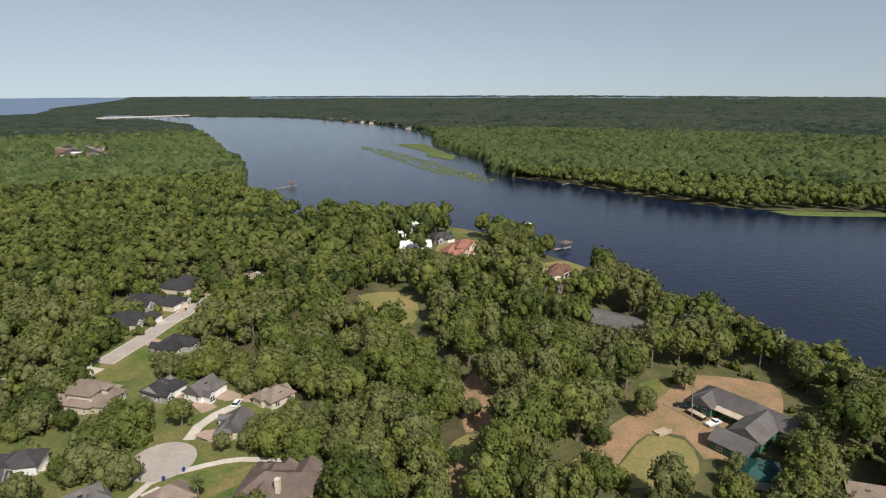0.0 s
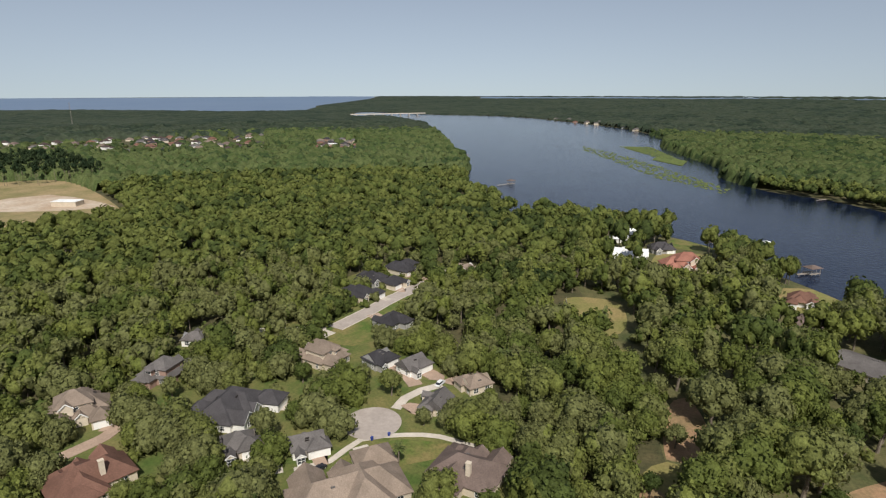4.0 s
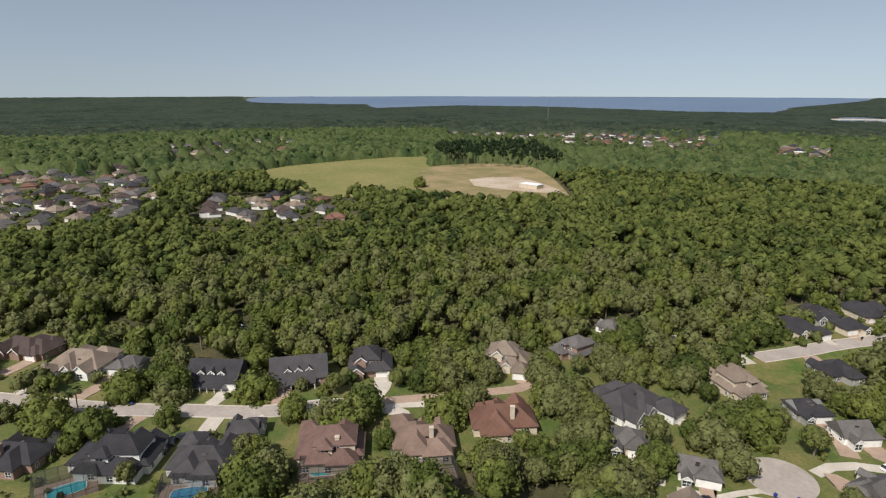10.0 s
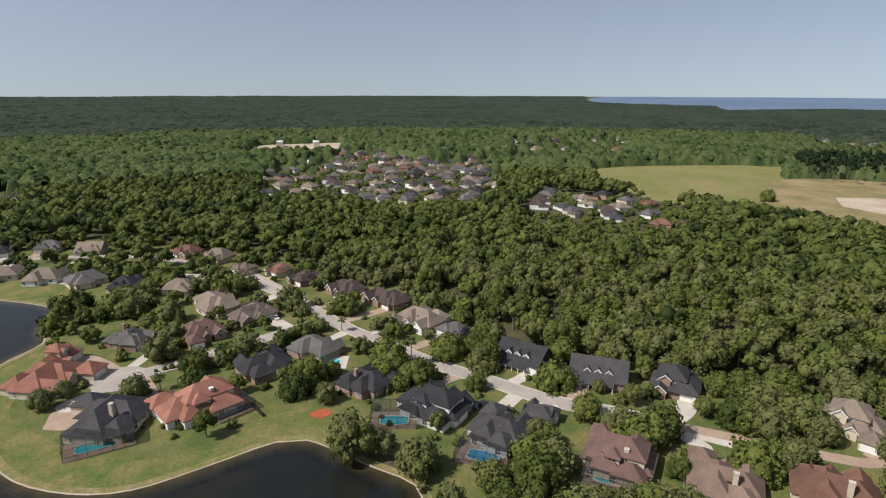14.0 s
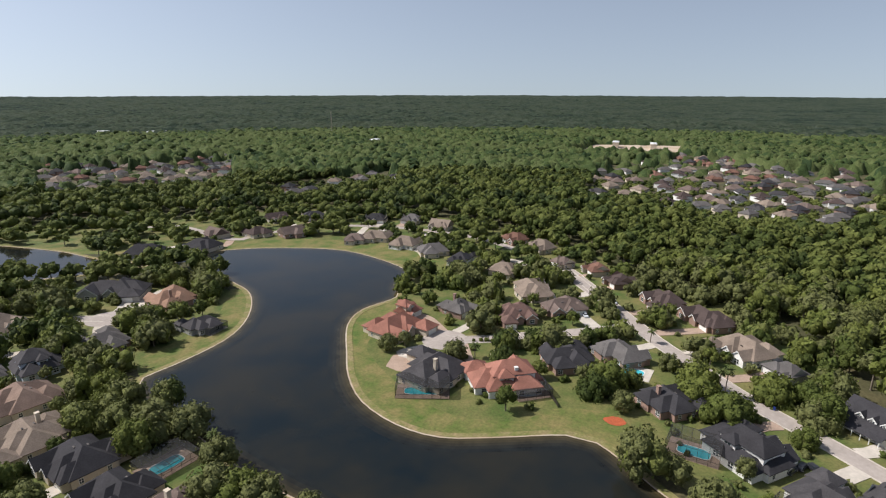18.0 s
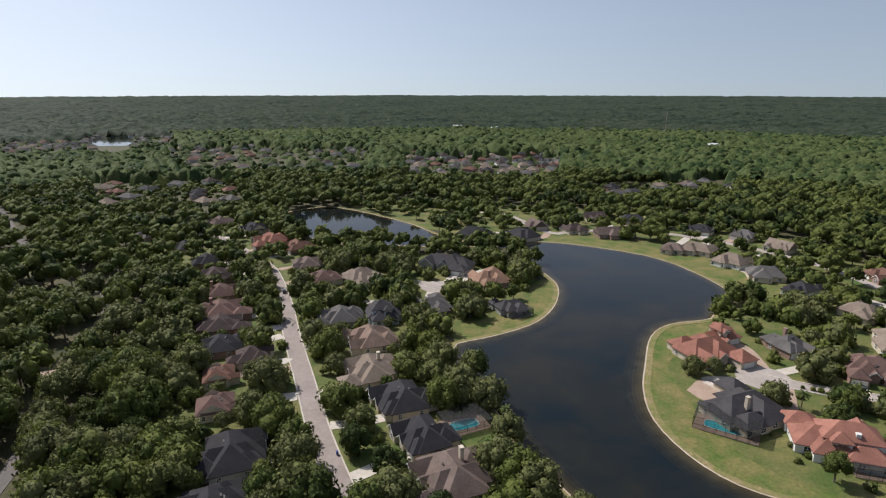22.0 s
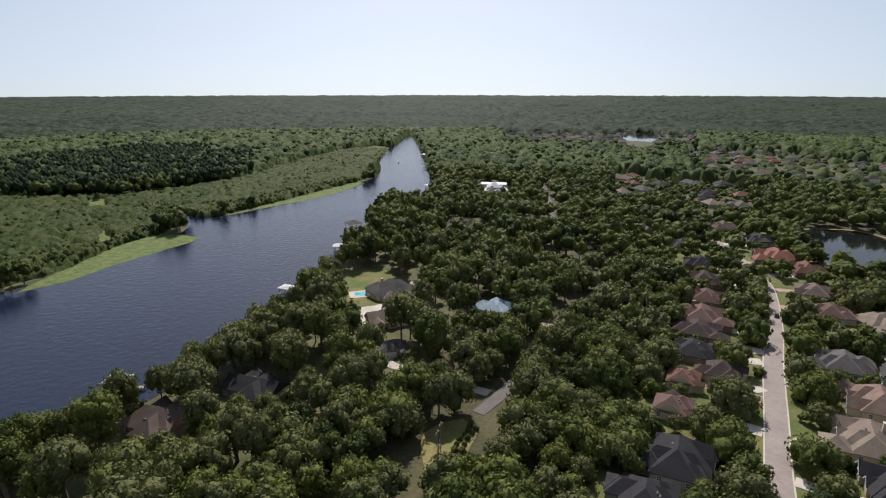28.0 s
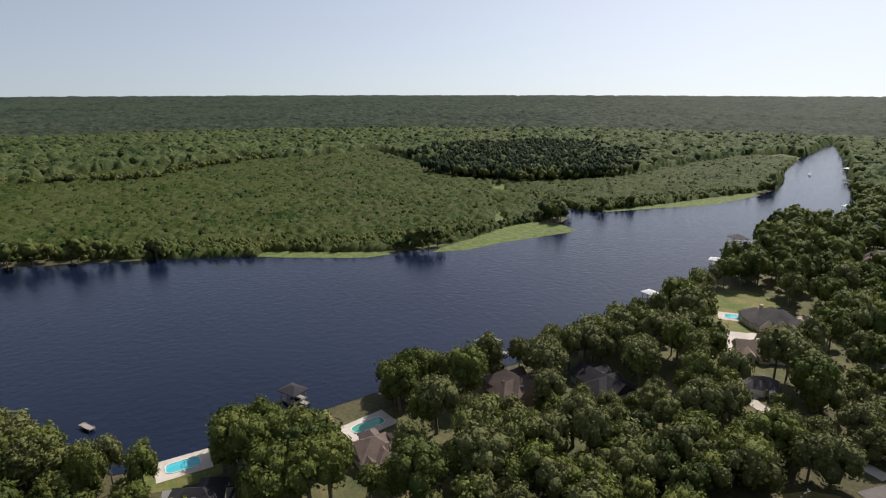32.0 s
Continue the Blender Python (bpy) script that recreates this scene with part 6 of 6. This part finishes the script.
forest("garden_shrubs", bush, MID, M["wood_leaf"], "garden shrubs and young trees between lawns")
forest("oak_wood", stand(215, 330, 9.6, (4.2, 8.8), (9, 15.5), 0.95), HALF, M["wood_leaf"], "dense green oak woodland around the houses", trunks=True)
mid = stand(330, 680, 9.0, (3.6, 8.8), (9.5, 16.0), 0.85)
mid = mid[~inside(swamp, mid[:, 0], mid[:, 1])]
close = np.hypot(mid[:, 0], mid[:, 1]) < 450
forest("woodland", mid[close], MID, M["mid_leaf"], "continuous green woodland canopy", trunks=True, flat=0.8)
forest("woodland", mid[~close], THIN, M["mid_leaf"], "continuous green woodland canopy farther off", flat=0.8)

def canopy(name, r0, r1, step, cell, low, high, mat, label, a0=0.0, a1=math.tau, mask=None, edge=9.0, rough=1.0):
    """A continuous canopy of many crowns grown together: each crown is a rough dome round its own stem, crowns differ in height and girth."""
    rings = [r0]
    while rings[-1] < r1:
        rings.append(rings[-1] + step * rings[-1] / r0)
    na = int((a1 - a0) * r0 / step)
    A, R = np.meshgrid(a0 + (a1 - a0) * np.arange(na + 1) / na, rings)
    A = A + rng.uniform(-0.35, 0.35, A.shape) * (a1 - a0) / na
    R = R * (1 + rng.uniform(-0.35, 0.35, R.shape) * step / r0)
    X, Y = R * np.cos(A), R * np.sin(A)
    size = 512
    sx, sy, sh, sr = (rng.uniform(0, 1, (size, size)) for _ in range(4))
    gx, gy = np.floor(X / cell).astype(int), np.floor(Y / cell).astype(int)
    H = np.full(X.shape, low * 0.3)
    for i in (-1, 0, 1):
        for j in (-1, 0, 1):
            u, v = (gx + i) % size, (gy + j) % size
            d = np.hypot(X - (gx + i + sx[u, v]) * cell, Y - (gy + j + sy[u, v]) * cell)
            rad = cell * (0.55 + 0.5 * sr[u, v])
            top = low + (high - low) * sh[u, v] ** 1.3
            H = np.maximum(H, top * (1 - 0.72 * np.clip(d / rad, 0, 2) ** 2.4))
    H += rng.uniform(-1, 1, H.shape) * rough
    k_ = 1 + 55 / R
    for o in suburbs:
        H = np.where(inside(o, X * k_, Y * k_), H * 0.6, H)
    bare = ~free_of(X.ravel(), Y.ravel(), np.full(X.size, edge * 0.4)).reshape(X.shape)
    if mask is not None:
        bare |= ~mask(X, Y)
    H[bare] = 0.05
    idx = np.arange(X.size).reshape(X.shape)
    quads = np.stack([idx[:-1, :-1], idx[:-1, 1:], idx[1:, 1:], idx[1:, :-1]], 2).reshape(-1, 4)
    quads = quads[~bare.ravel()[quads].all(1)]
    tagged(new(name, array_mesh(name, np.stack([X.ravel(), Y.ravel(), H.ravel()], 1), quads[:, ::-1], mat)), label, "trees", "", "stuff")


canopy("swamp_scrub", 335, 980, 1.6, 4.6, 2.6, 5.4, M["swamp_leaf"], "low olive-green swamp scrub beyond the river", radians(-62), radians(46), lambda p, q: inside(swamp, p, q), 2.0, 1.0)
x, y = grid_spots(340, 980, 5.6, 0.9)
ok = inside(swamp, x, y) & free_of(x, y, 2.0) & (rng.uniform(size=x.size) < 0.45 + 0.5 * np.sin(x / 37 + 2 * np.sin(y / 51)) ** 2)
x, y = x[ok], y[ok]
r_ = rng.uniform(1.4, 3.2, x.size)
forest("swamp_trees", np.stack([x, y, r_, 2.4 + r_ * rng.uniform(0.5, 1.1, x.size)], 1), FAR, M["swamp_leaf"], "scattered young trees over the swamp scrub", flat=1.5)
town_mask = [o for o in suburbs]


def no_town(p, q):
    ok = ~inside(swamp, p, q)
    for o in town_mask:
        ok &= ~(inside(o, p, q) & (np.sin(p * 0.11 + 1) * np.sin(q * 0.13) < 0.55))
    return ok


canopy("far_woodland", 670, 1370, 3.0, 9.5, 8.5, 16.0, M["hazy_far_leaf"], "far green woodland canopy", mask=no_town, edge=8.0, rough=1.7)
far = stand(672, 1400, 21.0, (4.5, 8.0), (12, 18), 0.5)
far = far[~inside(swamp, far[:, 0], far[:, 1])]
in_town = np.zeros(len(far), bool)
for o in suburbs:
    in_town |= inside(o, far[:, 0], far[:, 1])
far[:, 3] = np.where(in_town, np.minimum(far[:, 3], 6.5), np.maximum(far[:, 3], 13.5))
forest("far_trees", far, FAR, M["hazy_far_leaf"], "taller single trees over the far canopy", flat=0.8)
# tall dark pine stands
pines = np.array(PINES, float)
lo, hi = pines.min(0), pines.max(0)
k = 3600
x, y = rng.uniform(lo[0], hi[0], k), rng.uniform(lo[1], hi[1], k)
warp = 22 * np.sin(x / 23 + y / 31) + 14 * np.sin(y / 9 - x / 14)
ok = inside(pines, x + warp, y + 0.7 * warp + rng.normal(size=k) * 9)
x, y = x[ok], y[ok]
forest("pine_stand", np.stack([x, y, rng.uniform(3, 5, x.size), rng.uniform(13, 19, x.size)], 1), FAR, M["pine_leaf"], "dark pine stand beyond the swamp", flat=0.6)
bk = curve([(p, q) for p, q in RIVER if p > 330 and -760 < q < 340], 1.0)
bk = np.concatenate([bk, bk, bk])
bk = np.stack([bk[:, 0] + rng.uniform(2, 30, len(bk)) ** 1.0, bk[:, 1] + rng.uniform(-3, 3, len(bk))], 1)
bk = bk[free_of(bk[:, 0], bk[:, 1], 0.2) & inside(swamp, bk[:, 0] + 3, bk[:, 1])]
forest("bank_trees", np.stack([bk[:, 0], bk[:, 1], rng.uniform(1.5, 3.6, len(bk)), rng.uniform(3.0, 6.8, len(bk))], 1), FAR, M["mid_leaf"], "dark trees and bushes along the swamp shore", flat=1.8)
tl = curve(TREE_LINE, 7.0)
forest("tree_line", np.stack([tl[:, 0] + rng.uniform(-9, 9, len(tl)), tl[:, 1] + rng.uniform(-9, 9, len(tl)), rng.uniform(5, 8, len(tl)), rng.uniform(8, 13, len(tl))], 1), MID, M["wood_leaf"], "dark line of trees along a swamp creek")
TALL = [crown(4, 10, -0.3, 1.1, 0.3, 0.9, 0.5) for _ in range(4)]
pb = np.array(PINE_BELT, float)
lo, hi = pb.min(0), pb.max(0)
x, y = rng.uniform(lo[0], hi[0], 420), rng.uniform(lo[1], hi[1], 420)
ok = inside(pb, x, y)
x, y = x[ok], y[ok]
forest("pine_belt", np.stack([x, y, rng.uniform(2.6, 4.2, x.size), rng.uniform(18, 25, x.size)], 1), TALL, M["pine_leaf"], "belt of tall bare-stemmed pines by the meadow", trunks=True, reach=0.36)

# the last woods: crowns and clumps grown together out to the horizon
NA, radii = 1200, np.geomspace(1330, 4890, 180)
A, R = np.meshgrid(np.arange(NA) * math.tau / NA, radii)
A = A + rng.uniform(-0.4, 0.4, A.shape) * math.tau / NA
R = R * (1 + rng.uniform(-0.002, 0.002, R.shape))
X, Y = R * np.cos(A), R * np.sin(A)
sea = np.maximum.accumulate(in_bay(X, Y), 0)
wet = sea | in_sound(X, Y)
for o in (river, lakefar, pond_clear, np.array(FARFIELD, float)):
    wet |= inside(o, X, Y)
H = np.full(X.shape, 4.0)
size, cell = 512, 19.0
sx, sy, sh = (rng.uniform(0, 1, (size, size)) for _ in range(3))
gx, gy = np.floor(X / cell).astype(int), np.floor(Y / cell).astype(int)
for i in (-1, 0, 1):
    for j in (-1, 0, 1):
        u, v = (gx + i) % size, (gy + j) % size
        d = np.hypot(X - (gx + i + sx[u, v]) * cell, Y - (gy + j + sy[u, v]) * cell)
        H = np.maximum(H, (8 + 8 * sh[u, v]) * (1 - 0.7 * np.clip(d / (0.8 * cell), 0, 2) ** 2))
H += rng.uniform(-1, 1, H.shape) * 1.6 + 2.2 * np.sin(X / 170 + np.sin(Y / 230)) * np.sin(Y / 140)
toward = np.where(sea.any(0))[0]
near_sea = np.array([np.min(np.abs((toward - k + NA // 2) % NA - NA // 2)) for k in range(NA)], float)
near_sea = np.clip(1 - near_sea / 170, 0, 1)
near_sea = near_sea * near_sea * (3 - 2 * near_sea)
H = np.where(R > 1700, H * (1 - 0.7 * near_sea)[None], H) * np.where(R > 4000, 0.75, 1.0) + rim_rise(R)
edge = wet.copy()
for ax, st in ((0, 1), (0, -1), (1, 1), (1, -1)):
    edge |= np.roll(wet, st, ax)
H[edge] = 0.2 + rim_rise(R)[edge]
H[0] = 0
idx = np.arange(X.size).reshape(X.shape)
a, b, c, d = idx[:-1], np.roll(idx, -1, 1)[:-1], np.roll(idx, -1, 1)[1:], idx[1:]
quads = np.stack([a, b, c, d], 2).reshape(-1, 4)
dry = ~(wet.ravel()[quads].any(1))
hw = array_mesh("horizon_woodland", np.stack([X.ravel(), Y.ravel(), H.ravel()], 1), quads[dry][:, ::-1], M["hazy_horizon_leaf"])
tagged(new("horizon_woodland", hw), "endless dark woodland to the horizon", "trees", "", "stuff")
